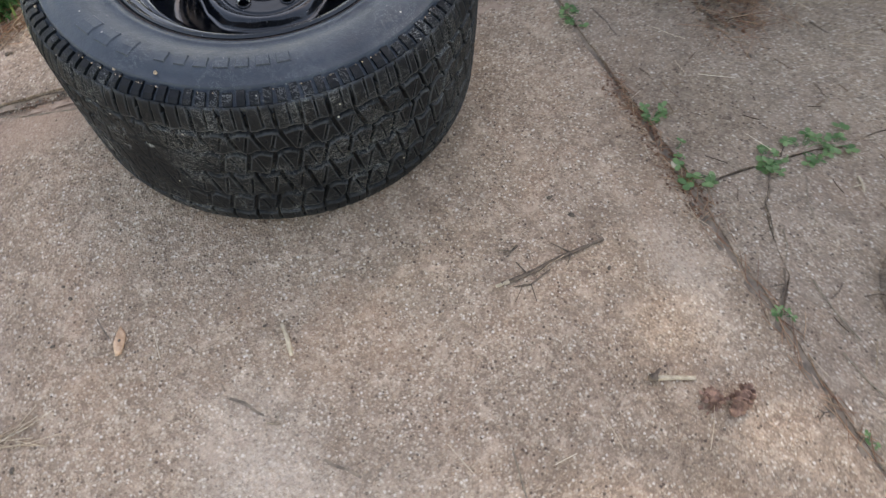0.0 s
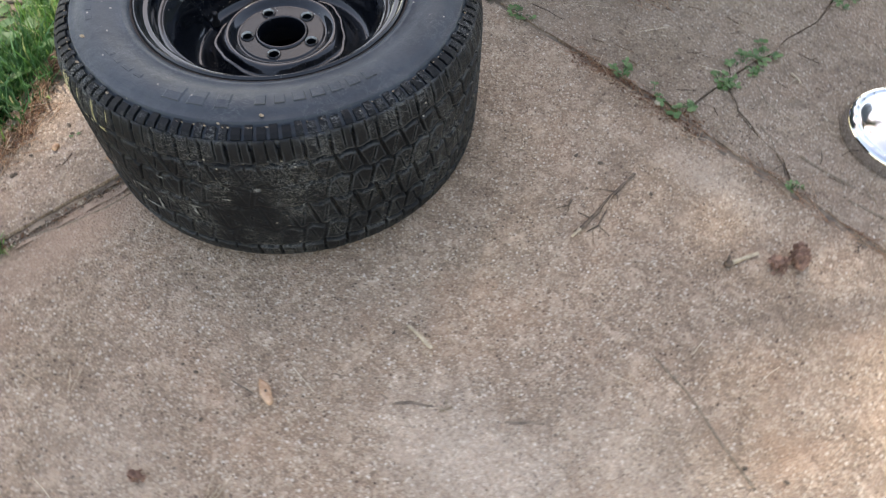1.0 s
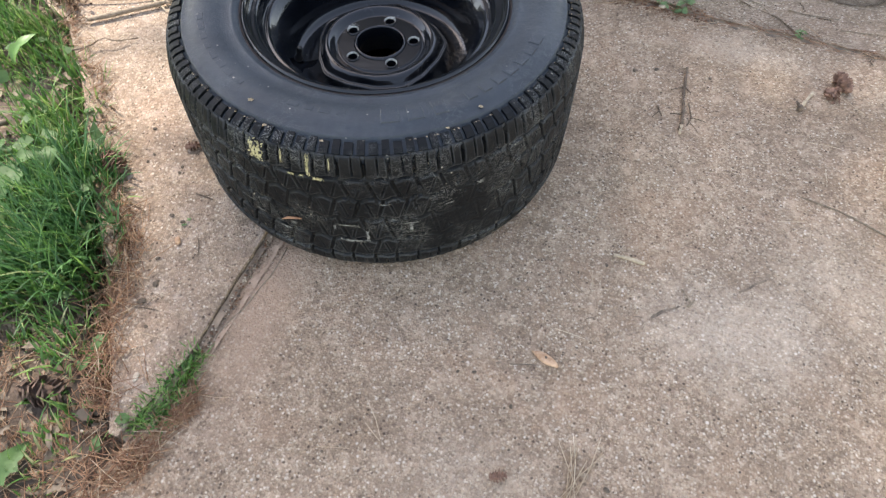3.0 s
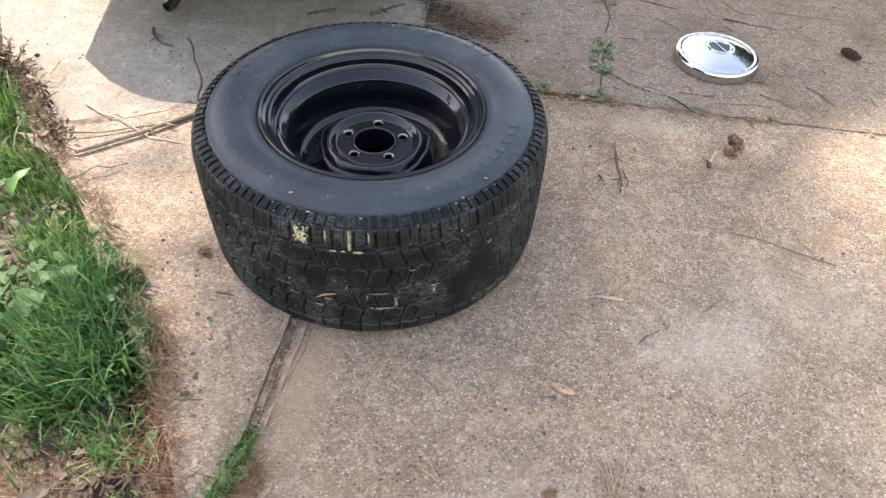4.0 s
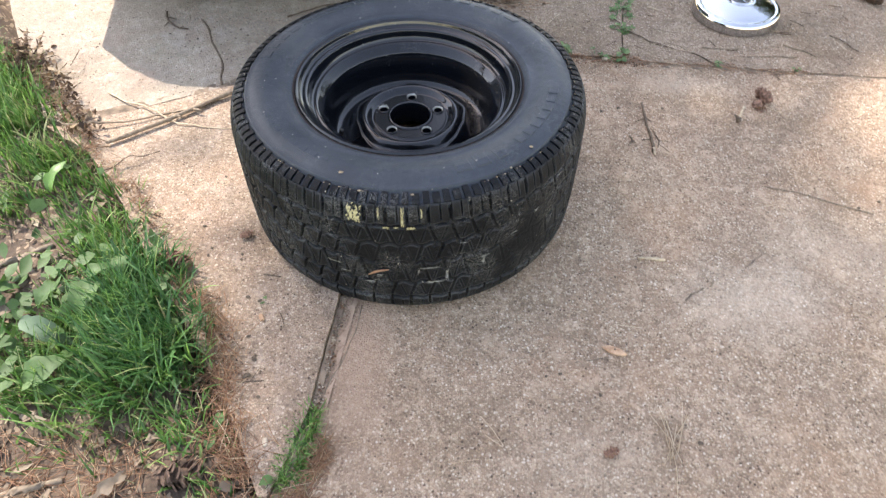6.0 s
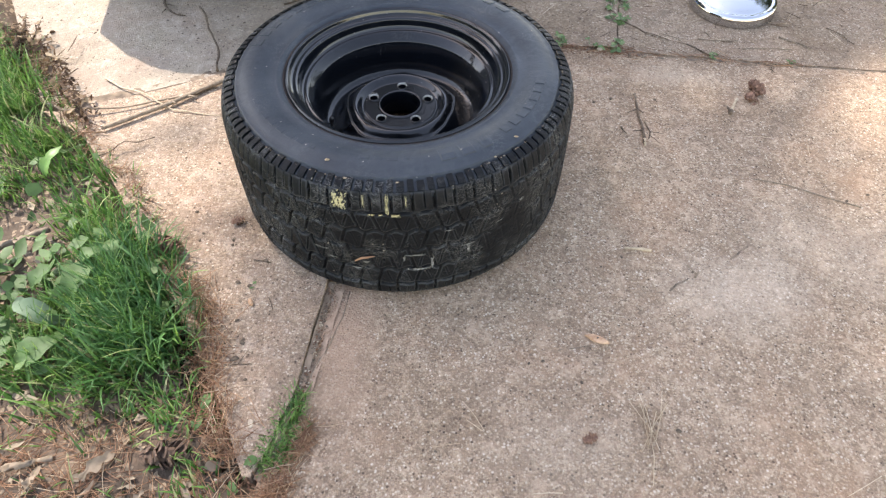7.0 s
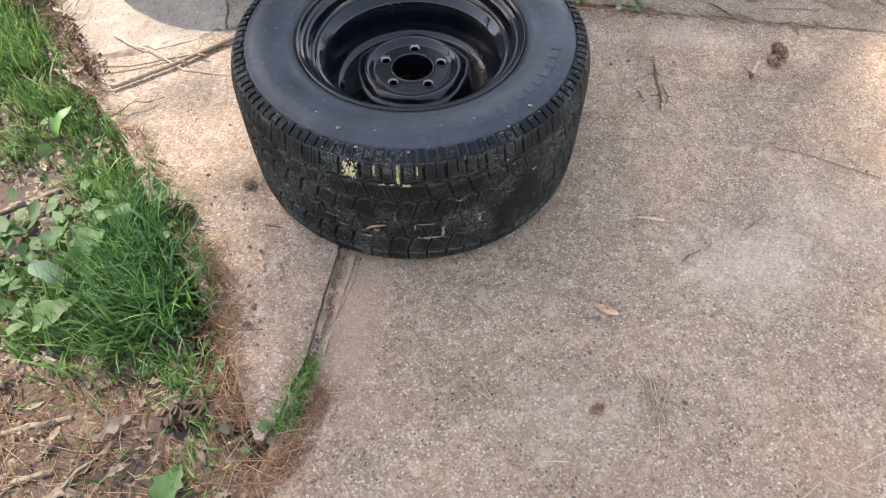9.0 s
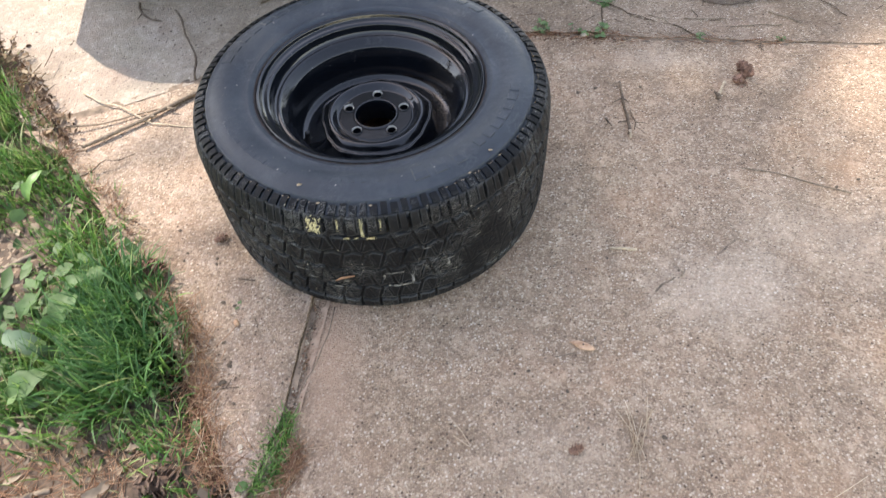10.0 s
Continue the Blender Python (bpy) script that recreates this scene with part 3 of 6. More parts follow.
def build_wheel():
    wheel = thing("wheel", "black steel wheel with a worn wide tyre lying flat on concrete", "wheel")
    wheel.location = (*WHEEL, 0)
    # carcass with both sidewalls, and the crown under the tread
    top = SIDE
    low = [(r, 2 * HALF - z) for r, z in SIDE[::-1]]
    flat = [(r, max(z, 0.0005)) for r, z in low]
    crown = [(0.325, 0.272), (0.328, 0.25), (0.332, HALF), (0.328, 0.06), (0.322, 0.038)]
    v, f = revolve([(0.205, HALF)] + top + crown + flat + [(0.205, HALF)], 160)
    tyre = part("tyre", mesh_of("tyre", v, [q[::-1] for q in f], RUBBER), wheel, "worn black rubber tyre with raised lettering")
    # tread
    rows, n, pitches = 150, 2100, 60
    verts, faces = [], []
    rnd = np.random.RandomState(4)
    jit = rnd.uniform(-0.06, 0.06, pitches * 4)
    for i in range(rows):
        vv = -1 + 2 * i / (rows - 1)
        r, z = shoulder(vv)
        edge = abs(vv) > 0.985
        for k in range(n):
            a = 2 * math.pi * k / n
            u = a * pitches / (2 * math.pi)
            u += jit[int(u) % len(jit)] * (1 - abs((u % 1) * 2 - 1))
            wear = 1.02 - 0.78 * max(0.0, math.cos(a - radians(300))) ** 2 + 0.55 * noise.noise((math.cos(a) * 2 + 0.6, math.sin(a) * 2, vv * 1.5))
            wear = max(wear, 0.85) if abs(vv) > 0.73 else wear
            d = 0.0098 * max(0.10, min(1.3, wear)) * tread_depth(u, vv) if not edge else 0.0
            rough = 0.00018 * noise.noise((math.cos(a) * 40, math.sin(a) * 40, z * 110))
            # small chips torn out of the worn blocks
            chip = noise.noise((math.cos(a) * 34, math.sin(a) * 34, z * 120)) + 0.6 * noise.noise((math.cos(a) * 75, math.sin(a) * 75, z * 240))
            rr = r - d + rough - (0.0022 * min(1.0, max(0.0, chip - 0.50) * 6) if abs(vv) < 0.73 else 0.0)
            zz = z - (0.0 if abs(vv) < 0.9 else math.copysign(d * 0.7, vv))
            verts.append((rr * math.cos(a), rr * math.sin(a), zz))
    for i in range(rows - 1):
        for k in range(n):
            l = (k + 1) % n
            faces.append((i * n + k, i * n + l, (i + 1) * n + l, (i + 1) * n + k))
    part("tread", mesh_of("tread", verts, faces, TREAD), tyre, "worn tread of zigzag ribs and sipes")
    # short radial lugs where the tread runs over into the sidewall
    pieces = []
    for k in range(120):
        a0 = 2 * math.pi * (k + 0.5) / 120
        w = 2 * math.pi / 120 * (0.36 if k % 2 else 0.31)
        box = []
        for r, z in ((0.3068 + 0.0040 * (k % 2), 0.2915), (0.3135, 0.2903), (0.3205, 0.2882), (0.3265, 0.2838)):
            for s in (-1, 1):
                a = a0 + s * w + 0.006
                box.append((r * math.cos(a), r * math.sin(a), z + 0.0020))
        for r, z in ((0.3068 + 0.0040 * (k % 2), 0.2915), (0.3135, 0.2903), (0.3205, 0.2882), (0.3265, 0.2838)):
            for s in (-1, 1):
                a = a0 + s * w + 0.006
                box.append(((r - 0.002) * math.cos(a), (r - 0.002) * math.sin(a), z - 0.005))
        q = [(0, 1, 3, 2), (2, 3, 5, 4), (4, 5, 7, 6), (0, 2, 10, 8), (2, 4, 12, 10), (4, 6, 14, 12), (1, 9, 11, 3), (3, 11, 13, 5), (5, 13, 15, 7), (0, 8, 9, 1), (6, 7, 15, 14)]
        pieces.append((box, q))
    v, f = joined(pieces)
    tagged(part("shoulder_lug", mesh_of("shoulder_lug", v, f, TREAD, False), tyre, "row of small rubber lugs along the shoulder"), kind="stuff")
    # raised lettering that cannot be read: plain bars set along arcs
    def lettering(a_from, a_to, count, r0, r1, seed, height=0.0019):
        rng = random.Random(seed)
        out = []
        for i in range(count):
            a = radians(a_from + (a_to - a_from) * (i + 0.5) / count)
            w = radians(abs(a_to - a_from) / count) * rng.choice((0.36, 0.40, 0.30))
            top_v, low_v = [], []
            for r in (r0, (r0 + r1) / 2, r1):
                z = float(np.interp(r, [p[0] for p in SIDE], [p[1] for p in SIDE]))
                for s in (-1, 1):
                    slim, q = 0.82, (r0 + r1) / 2 + (r - (r0 + r1) / 2) * 0.90
                    top_v.append((q * math.cos(a + s * w * slim), q * math.sin(a + s * w * slim), z + height))
                    low_v.append((r * math.cos(a + s * w), r * math.sin(a + s * w), z - 0.0004))
            b = top_v + low_v
            out.append((b, [(0, 1, 3, 2), (2, 3, 5, 4), (0, 6, 7, 1), (4, 5, 11, 10), (0, 2, 8, 6), (2, 4, 10, 8), (1, 7, 9, 3), (3, 9, 11, 5)]))
        vv, ff = joined(out)
        part("lettering", mesh_of("lettering", vv, ff, RUBBER, False), tyre, "raised rubber bars")
    lettering(172, 112, 9, 0.272, 0.293, 1)
    lettering(-8, -46, 7, 0.262, 0.280, 2)
    lettering(-50, -72, 3, 0.258, 0.286, 6)
    lettering(95, 40, 7, 0.274, 0.290, 3)
    lettering(-80, -100, 4, 0.262, 0.272, 5, 0.0006)
    lettering(205, 245, 8, 0.268, 0.278, 4, 0.0006)
    # crayon marks on the shoulder: flakes that follow the tread's face
    def mark(a0, a1, v0, v1, seed, mat=YELLOW, name="crayon_mark", label="yellow crayon mark"):
        vs, fs = [], []
        m = 18
        for i in range(m + 1):
            for j in range(m + 1):
                wob = 0.12 * noise.noise((i * 0.35, j * 0.35, seed * 1.9))
                a, vv = radians(a0 + (a1 - a0) * (i / m + wob)), v0 + (v1 - v0) * (j / m + wob)
                r, z = shoulder(max(-0.98, min(0.98, vv)))
                r += 0.0007
                vs.append((r * math.cos(a), r * math.sin(a), z))
        for i in range(m):
            for j in range(m):
                edge = max(abs(i / (m - 1) - 0.5), abs(j / (m - 1) - 0.5)) * 2
                if 0.62 * noise.noise((i * 0.45 + seed, j * 0.45, seed * 3.3)) + 0.45 * noise.noise((i * 1.3 + seed, j * 1.3, seed)) + 0.42 > edge * 0.62:
                    fs.append((i * (m + 1) + j, (i + 1) * (m + 1) + j, (i + 1) * (m + 1) + j + 1, i * (m + 1) + j + 1))
        part(name, mesh_of(name, vs, fs, mat), tyre, label)
    mark(255.2, 259.6, 0.76, 0.97, 1)
    mark(264.0, 264.7, 0.84, 0.96, 2)
    mark(270.4, 271.4, 0.72, 0.97, 3)
    mark(265.4, 267.4, 0.70, 0.74, 4)
    mark(268.4, 269.8, 0.71, 0.74, 7)
    mark(271.8, 274.6, 0.69, 0.74, 8)
    mark(276.0, 276.5, 0.84, 0.96, 6)
    # pale scrapes, one of them round the edge of a tread block
    for k, (a0, a1, v0, v1) in enumerate(((274.8, 281.6, -0.13, -0.09), (276.2, 283.2, -0.44, -0.39), (274.5, 275.3, -0.24, -0.12), (282.7, 283.8, -0.44, -0.16), (258.5, 262.0, -0.44, -0.40), (262.4, 264.4, -0.30, -0.24),
                                          (292.5, 297.0, -0.10, -0.07), (294.0, 295.2, -0.28, -0.08), (247.0, 252.0, -0.16, -0.13), (251.0, 254.5, -0.30, -0.27), (303.0, 306.0, 0.14, 0.17), (287.0, 290.0, 0.30, 0.33), (312.0, 314.0, 0.32, 0.40))):
        mark(a0, a1, v0, v1, 20 + k, SCRAPE, "scrape_mark", "pale scrape in the rubber")
    # bits of bark and grit caught on the shoulder
    rng = random.Random(77)
    bits = []
    spots = [(-0.095, -0.272, 0.0045), (-0.063, -0.304, 0.0035), (0.022, -0.311, 0.003), (0.180, -0.246, 0.003), (0.216, -0.201, 0.004)]
    spots += [(0.311 * math.cos(q), 0.311 * math.sin(q), rng.uniform(0.0007, 0.0019)) for q in [radians(rng.uniform(215, 400)) for _ in range(60)]]
    for x, y, r in spots:
        a = rng.uniform(0, 6.28)
        z = float(np.interp(math.hypot(x, y), [p[0] for p in SIDE], [p[1] for p in SIDE])) + (0.0050 if math.hypot(x, y) > 0.306 else 0.0012)
        pv = [(x + r * math.cos(a + k * 1.257) * rng.uniform(0.7, 1.3), y + r * 0.7 * math.sin(a + k * 1.257), z) for k in range(5)] + [(x, y, z + r * 0.6)]
        bits.append((pv, [(k, (k + 1) % 5, 5) for k in range(5)]))
    v, f = joined(bits)
    tagged(part("caught_grit", mesh_of("caught_grit", v, f, GRIT_TAN, False), tyre, "tan grit caught on the tyre's shoulder"), kind="stuff")
    r = 0.3425
    needle = [(r * math.cos(radians(q)), r * math.sin(radians(q)), z) for q, z in ((260.0, 0.121), (262.0, 0.131), (264.5, 0.137), (266.2, 0.140))]
    v, f = tube(needle, [0.0010, 0.0022, 0.0018, 0.0008], 6)
    part("caught_needle", mesh_of("caught_needle", v, f, NEEDLE), tyre, "orange dry leaf sliver stuck to the tread")

    # rim: barrel seen from the outer face, with its stepped wells
    barrel = [(0.2125, 0.2745), (0.2148, 0.2885), (0.2112, 0.2925), (0.2072, 0.2900), (0.2050, 0.2825), (0.2010, 0.2795), (0.1955, 0.2788), (0.1915, 0.2765), (0.1890, 0.2640), (0.1862, 0.2582),
              (0.1825, 0.2568), (0.1785, 0.2578), (0.1755, 0.2562), (0.1660, 0.2465), (0.1625, 0.2420), (0.1605, 0.2340), (0.1585, 0.2080), (0.1575, 0.1800),
              (0.1590, 0.1100), (0.1815, 0.0700), (0.1955, 0.0400), (0.2115, 0.0120), (0.2145, 0.0120),
              (0.2055, 0.0600), (0.1855, 0.0900), (0.1675, 0.1325), (0.1665, 0.2225), (0.1715, 0.2425), (0.1835, 0.2505), (0.1945, 0.2605), (0.2055, 0.2695)]
    barrel = [(q.x, q.y) for q in rounded([(r, z, 0) for r, z in barrel], passes=2, cut=0.12)]
    v, f = revolve(barrel, 160, closed=True)
    rim = part("rim", mesh_of("rim", v, f, PAINT), wheel, "gloss black painted steel rim")
    ring = [(0.2138, 0.2840), (0.2150, 0.2882), (0.2176, 0.2888), (0.2192, 0.2868), (0.2165, 0.2800)]
    v, f = revolve(ring, 160, closed=True)
    part("bead_line", mesh_of("bead_line", v, f, RUST), rim, "thin rusty line where tyre meets rim")
    # pressed centre: trough, crown with uneven swellings, flat lug face
    n = 180
    prof = [(0.1590, 0.1870), (0.1565, 0.1790), (0.1510, 0.1720), (0.1430, 0.1685), (0.1330, 0.1690), (0.1245, 0.1745), (0.1175, 0.1845), (0.1125, 0.1925), (0.1095, 0.1985), (0.1070, 0.2000), (0.1042, 0.1990), (0.1018, 0.2010),
            (0.0975, 0.2080), (0.0930, 0.2115), (0.0880, 0.2118), (0.0835, 0.2090), (0.0790, 0.2045), (0.0752, 0.2015), (0.0722, 0.2012), (0.0708, 0.2034), (0.0698, 0.2040)]
    prof = rounded([(r, z, 0) for r, z in prof], passes=1)
    verts, faces = [], []
    for p in prof:
        for k in range(n):
            a = 2 * math.pi * k / n
            r = p.x
            bulge = max(0.0, 1 - abs(p.x - 0.107) / 0.016)
            r += bulge * (0.0065 * max(0.0, math.cos(5 * (a - radians(90)))) ** 2 - 0.0045 * max(0.0, math.cos(5 * (a - radians(54)))) ** 2)
            verts.append((r * math.cos(a), r * math.sin(a), p.y))
    for i in range(len(prof) - 1):
        for k in range(n):
            l = (k + 1) % n
            faces.append((i * n + k, i * n + l, (i + 1) * n + l, (i + 1) * n + k))
    disc = part("disc", mesh_of("disc", verts, faces, PAINT), rim, "black pressed steel wheel centre")
    # flat lug face with its holes cut through
    bm = bmesh.new()
    z = 0.2040
    LUG, HOLES = 0.05715, [(math.cos(radians(a)), math.sin(radians(a))) for a in (90, 162, 234, 306, 18)]

    def loop(cx, cy, r, count):
        vs = [bm.verts.new((cx + r * math.cos(2 * math.pi * k / count), cy + r * math.sin(2 * math.pi * k / count), z)) for k in range(count)]
        for p, q in zip(vs, vs[1:] + vs[:1]):
            bm.edges.new((p, q))
    loop(0, 0, 0.0698, 90)
    loop(0, 0, 0.0440, 60)
    for c, s in HOLES:
        loop(LUG * c, LUG * s, 0.0115, 20)
    bmesh.ops.triangle_fill(bm, use_beauty=True, use_dissolve=False, edges=bm.edges[:], normal=(0, 0, 1))
    keep = []
    for fc in bm.faces[:]:
        m = fc.calc_center_median()
        if math.hypot(m.x, m.y) < 0.0438 or any(math.hypot(m.x - LUG * c, m.y - LUG * s) < 0.0112 for c, s in HOLES):
            bm.faces.remove(fc)
    part("lug_face", bm, rim, "dull black scuffed face round the bolt holes", PAINT_DULL)
    seats = [(0.0120, 0.2040), (0.0112, 0.2060), (0.0098, 0.2067), (0.0086, 0.2050), (0.0080, 0.1995), (0.0080, 0.1895)]
    v, f = revolve(seats, 24)
    seat = mesh_of("lug_seat", v, f, PAINT)
    v2, f2 = revolve([(0.0100, 0.2070), (0.0090, 0.2059), (0.0083, 0.2040)], 24)
    scuff = mesh_of("lug_scuff", v2, f2, BARE_STEEL)
    for c, s in HOLES:
        ob = part("lug_hole", seat, rim)
        ob.location = (LUG * c, LUG * s, 0)
        sc = part("scuffed_edge", scuff, rim, "scuffed bare metal edge of a lug hole")
        sc.location = (LUG * c, LUG * s, 0.0003)
    v, f = revolve([(0.0450, 0.2038), (0.0435, 0.2067), (0.0412, 0.2079), (0.0394, 0.2067), (0.0386, 0.2035), (0.0385, 0.1815), (0.0385, 0.1595)], 72)
    part("hub_bore", mesh_of("hub_bore", v, f, PAINT), rim, "raised lip of the centre bore")
    # flaked paint and dirt flecks by two lug holes
    rng = random.Random(8)
    flecks = []
    for cx, cy, cnt, spread in ((-0.066, 0.026, 30, 0.008), (0.004, 0.070, 16, 0.006), (0.068, 0.022, 10, 0.006)):
        for _ in range(cnt):
            x, y = cx + rng.gauss(0, spread), cy + rng.gauss(0, spread)
            if any(math.hypot(x - LUG * c, y - LUG * s) < 0.0135 for c, s in HOLES) or math.hypot(x, y) > 0.0715:
                continue
            r = rng.uniform(0.0007, 0.0021)
            pv = [(x + r * math.cos(k * 1.257), y + r * 0.7 * math.sin(k * 1.257), 0.2043) for k in range(5)] + [(x, y, 0.2043 + r * 0.7)]
            flecks.append((pv, [(k, (k + 1) % 5, 5) for k in range(5)]))
    v, f = joined(flecks)
    tagged(part("paint_flakes", mesh_of("paint_flakes", v, f, BARE_STEEL, False), rim, "flaked paint and grit"), kind="stuff")
    # valve stem in the trough
    v, f = revolve([(0.0075, 0.0), (0.0072, 0.006), (0.0045, 0.010), (0.0042, 0.018), (0.0048, 0.019), (0.0048, 0.027), (0.0030, 0.029), (0.0, 0.029)], 16)
    st = part("valve_stem", mesh_of("valve_stem", v, f, BLACK_STEEL), wheel, "short black rubber valve stem")
    st.matrix_basis = pose(-0.139, -0.040, 0.1715, 0, 14, 0)
    return wheel


build_wheel()


# ---- the chrome hubcap ----
def build_hubcap():
    cap = thing("hubcap", "round polished chrome hubcap lying on concrete", "hubcap", m=pose(0.911, 0.750, 0.0035, 0.4, -0.3, 22))
    prof = rounded([(0.1215, 0.000, 0), (0.1235, 0.002, 0), (0.1228, 0.012, 0), (0.1210, 0.0255, 0), (0.1165, 0.0325, 0), (0.1095, 0.0345, 0), (0.1045, 0.0322, 0), (0.1005, 0.0325, 0), (0.085, 0.0395, 0),
                    (0.060, 0.0465, 0), (0.042, 0.0495, 0), (0.0385, 0.0485, 0), (0.0360, 0.0490, 0)], passes=2)
    n = 180
    verts, faces = [], []
    for p in prof:
        for k in range(n):
            a = 2 * math.pi * k / n
            z = p.y
            near = max(0.0, 1 - abs(p.x - 0.1085) / 0.006)
            z += 0.0017 * near * max(0.0, math.cos(24 * a)) ** 2
            verts.append((p.x * math.cos(a), p.x * math.sin(a), z))
    for i in range(len(prof) - 1):
        for k in range(n):
            l = (k + 1) % n
            faces.append((i * n + k, i * n + l, (i + 1) * n + l, (i + 1) * n + k))
    part("cap_shell", mesh_of("cap_shell", verts, faces, CHROME), cap)
    v, f = revolve([(0.0365, 0.0485), (0.0350, 0.0522), (0.0325, 0.0530), (0.0300, 0.0515), (0.0290, 0.0485)], 72)
    part("emblem_ring", mesh_of("emblem_ring", v, f, CHROME), cap, "raised chrome ring")
    v, f = revolve([(0.0295, 0.0488), (0.0150, 0.0492), (0.0005, 0.0494)], 72)
    part("emblem_disc", mesh_of("emblem_disc", v, f, CHROME_DARK), cap, "dark disc inside the ring")
    bm = bmesh.new()
    bmesh.ops.create_cube(bm, size=1)
    bmesh.ops.scale(bm, vec=(0.0035, 0.054, 0.002), verts=bm.verts)
    bmesh.ops.translate(bm, vec=(0, 0, 0.0502), verts=bm.verts)
    part("emblem_bar", bm, cap, "plain chrome bar", CHROME)


build_hubcap()


# ---- a trailer standing in for the unseen vehicle behind the wheel ----
BED = (-1.026, 0.00, 0.645, 2.55, 0.25, 0.507)


def box(bm, x0, x1, y0, y1, z0, z1):
    r = bmesh.ops.create_cube(bm, size=1)
    for v in r["verts"]:
        v.co = Vector(((x0 + x1) / 2 + v.co.x * (x1 - x0), (y0 + y1) / 2 + v.co.y * (y1 - y0), (z0 + z1) / 2 + v.co.z * (z1 - z0)))
    return r["verts"]


def build_vehicle_stand_in():
    """A made-up trailer shaped to cast the vehicle's shadow: a low steel bed with upright sides, on two small wheels.
    """
    x0, x1, y0, y1, z0, z1 = BED
    trailer = thing("vehicle_stand_in", "dark green trailer shape standing in for an unseen vehicle over smooth concrete", "trailer")
    bm = bmesh.new()
    plan = [(x0 + 0.06, y0 + 0.02), (x1 - 0.02, y0 + 0.02), (x1 - 0.02, y1 - 0.02), (x0 - 0.33, y1 - 0.02)]
    low, high = [[bm.verts.new((x, y, z)) for x, y in plan] for z in (z0, z0 + 0.03)]
    bm.faces.new(low[::-1])
    bm.faces.new(high)
    for k in range(4):
        bm.faces.new((low[k], low[(k + 1) % 4], high[(k + 1) % 4], high[k]))
    part("bed", bm, trailer, "dirty black steel bed", UNDERBODY)
    # box added below the bed to keep sky light off the slab
    bm = bmesh.new()
    box(bm, x0 + 0.20, x1 - 0.20, 1.02, y1 - 0.10, 0.13, z0 - 0.004)
    bmesh.ops.bevel(bm, geom=bm.edges[:], offset=0.02, segments=2, affect='EDGES')
    part("tool_box", bm, trailer, "dirty black box added under the bed to deepen its shade", UNDERBODY)

    def panel(a, b, name, label, cut=0.0):
        # an upright sheet with rounded upper corners and a rolled top edge
        a, b = Vector(a), Vector(b)
        d = (b - a).normalized()
        n = Vector((-d.y, d.x, 0)) * 0.012
        L, H, r = (b - a).length, z1 - z0, 0.11 if cut else 0.07
        line = [(cut, 0), (cut * 0.35, cut * 0.7), (0, cut * 1.6 + 0.01), (0, H - r)] + [(r - r * math.cos(t), H - r + r * math.sin(t)) for t in (0.4, 0.8, 1.2)] + [(r, H), (L - r, H)] + \
               [(L - r + r * math.sin(t), H - r + r * math.cos(t)) for t in (0.4, 0.8, 1.2)] + [(L, H - r), (L, 0)]
        line = line if cut else line[:1] + line[3:]
        q = bmesh.new()
        f0 = [q.verts.new(a + d * u - n + Vector((0, 0, z0 + w))) for u, w in line]
        f1 = [q.verts.new(a + d * u + n + Vector((0, 0, z0 + w))) for u, w in line]
        q.faces.new(f0)
        q.faces.new(f1[::-1])
        for k in range(len(line)):
            l = (k + 1) % len(line)
            q.faces.new((f0[k], f1[k], f1[l], f0[l]))
        bmesh.ops.recalc_face_normals(q, faces=q.faces)
        part(name, q, trailer, label, CAR_PAINT)
    panel((x0 + 0.05, y0, 0), (x1, y0, 0), "tailboard", "dark green tailboard", 0.05)
    panel((x0 + 0.005, y0 + 0.03, 0), (x0 - 0.36, y1, 0), "side_panel", "")
    panel((x1, y0 + 0.03, 0), (x1, y1, 0), "side_panel", "")
    panel((x0 - 0.35, y1, 0), (x1, y1, 0), "front_panel", "")
    # a tall lid sloping up from the tailboard, added to darken the tyre's reflections
    bm = bmesh.new()
    line = [(y0 + 0.035, z1 - 0.02), (y0 + 0.56, 1.40), (y1 - 0.06, 1.40), (y1 - 0.02, z1 - 0.02)]
    ends = [[bm.verts.new((x, y, z)) for y, z in line] for x in (x0 + 0.07, x1 - 0.015)]
    bm.faces.new(ends[0])
    bm.faces.new(ends[1][::-1])
    for k in range(4):
        bm.faces.new((ends[0][k], ends[1][k], ends[1][(k + 1) % 4], ends[0][(k + 1) % 4]))
    bmesh.ops.recalc_face_normals(bm, faces=bm.faces)
    bmesh.ops.bevel(bm, geom=bm.edges[:], offset=0.05, segments=4, affect='EDGES')
    part("lid", bm, trailer, "tall dark green lid added to block the sky", CAR_PAINT)
    tyre_v, tyre_f = revolve([(0.10, -0.05), (0.12, -0.06), (0.18, -0.06), (0.205, -0.045), (0.205, 0.045), (0.18, 0.06), (0.12, 0.06), (0.10, 0.05), (0.02, 0.04)], 40)
    for x in (x0 + 0.10, x1 - 0.10):
        w = part("tyre", mesh_of("trailer_tyre", tyre_v, tyre_f, TREAD), trailer)
        w.matrix_basis = pose(x, 1.85, 0.205 + 0.006, 0, 90, 0)
    v, f = tube([(x0 + 0.1, 1.85, 0.211), (x1 - 0.1, 1.85, 0.211)], [0.018, 0.018], 12)
    part("axle", mesh_of("axle", v, f, BLACK_STEEL), trailer)
    v, f = tube([((x0 + x1) / 2, 1.85, 0.30), ((x0 + x1) / 2, 3.3, 0.32)], [0.03, 0.03], 12)
    part("tow_bar", mesh_of("tow_bar", v, f, BLACK_STEEL), trailer)
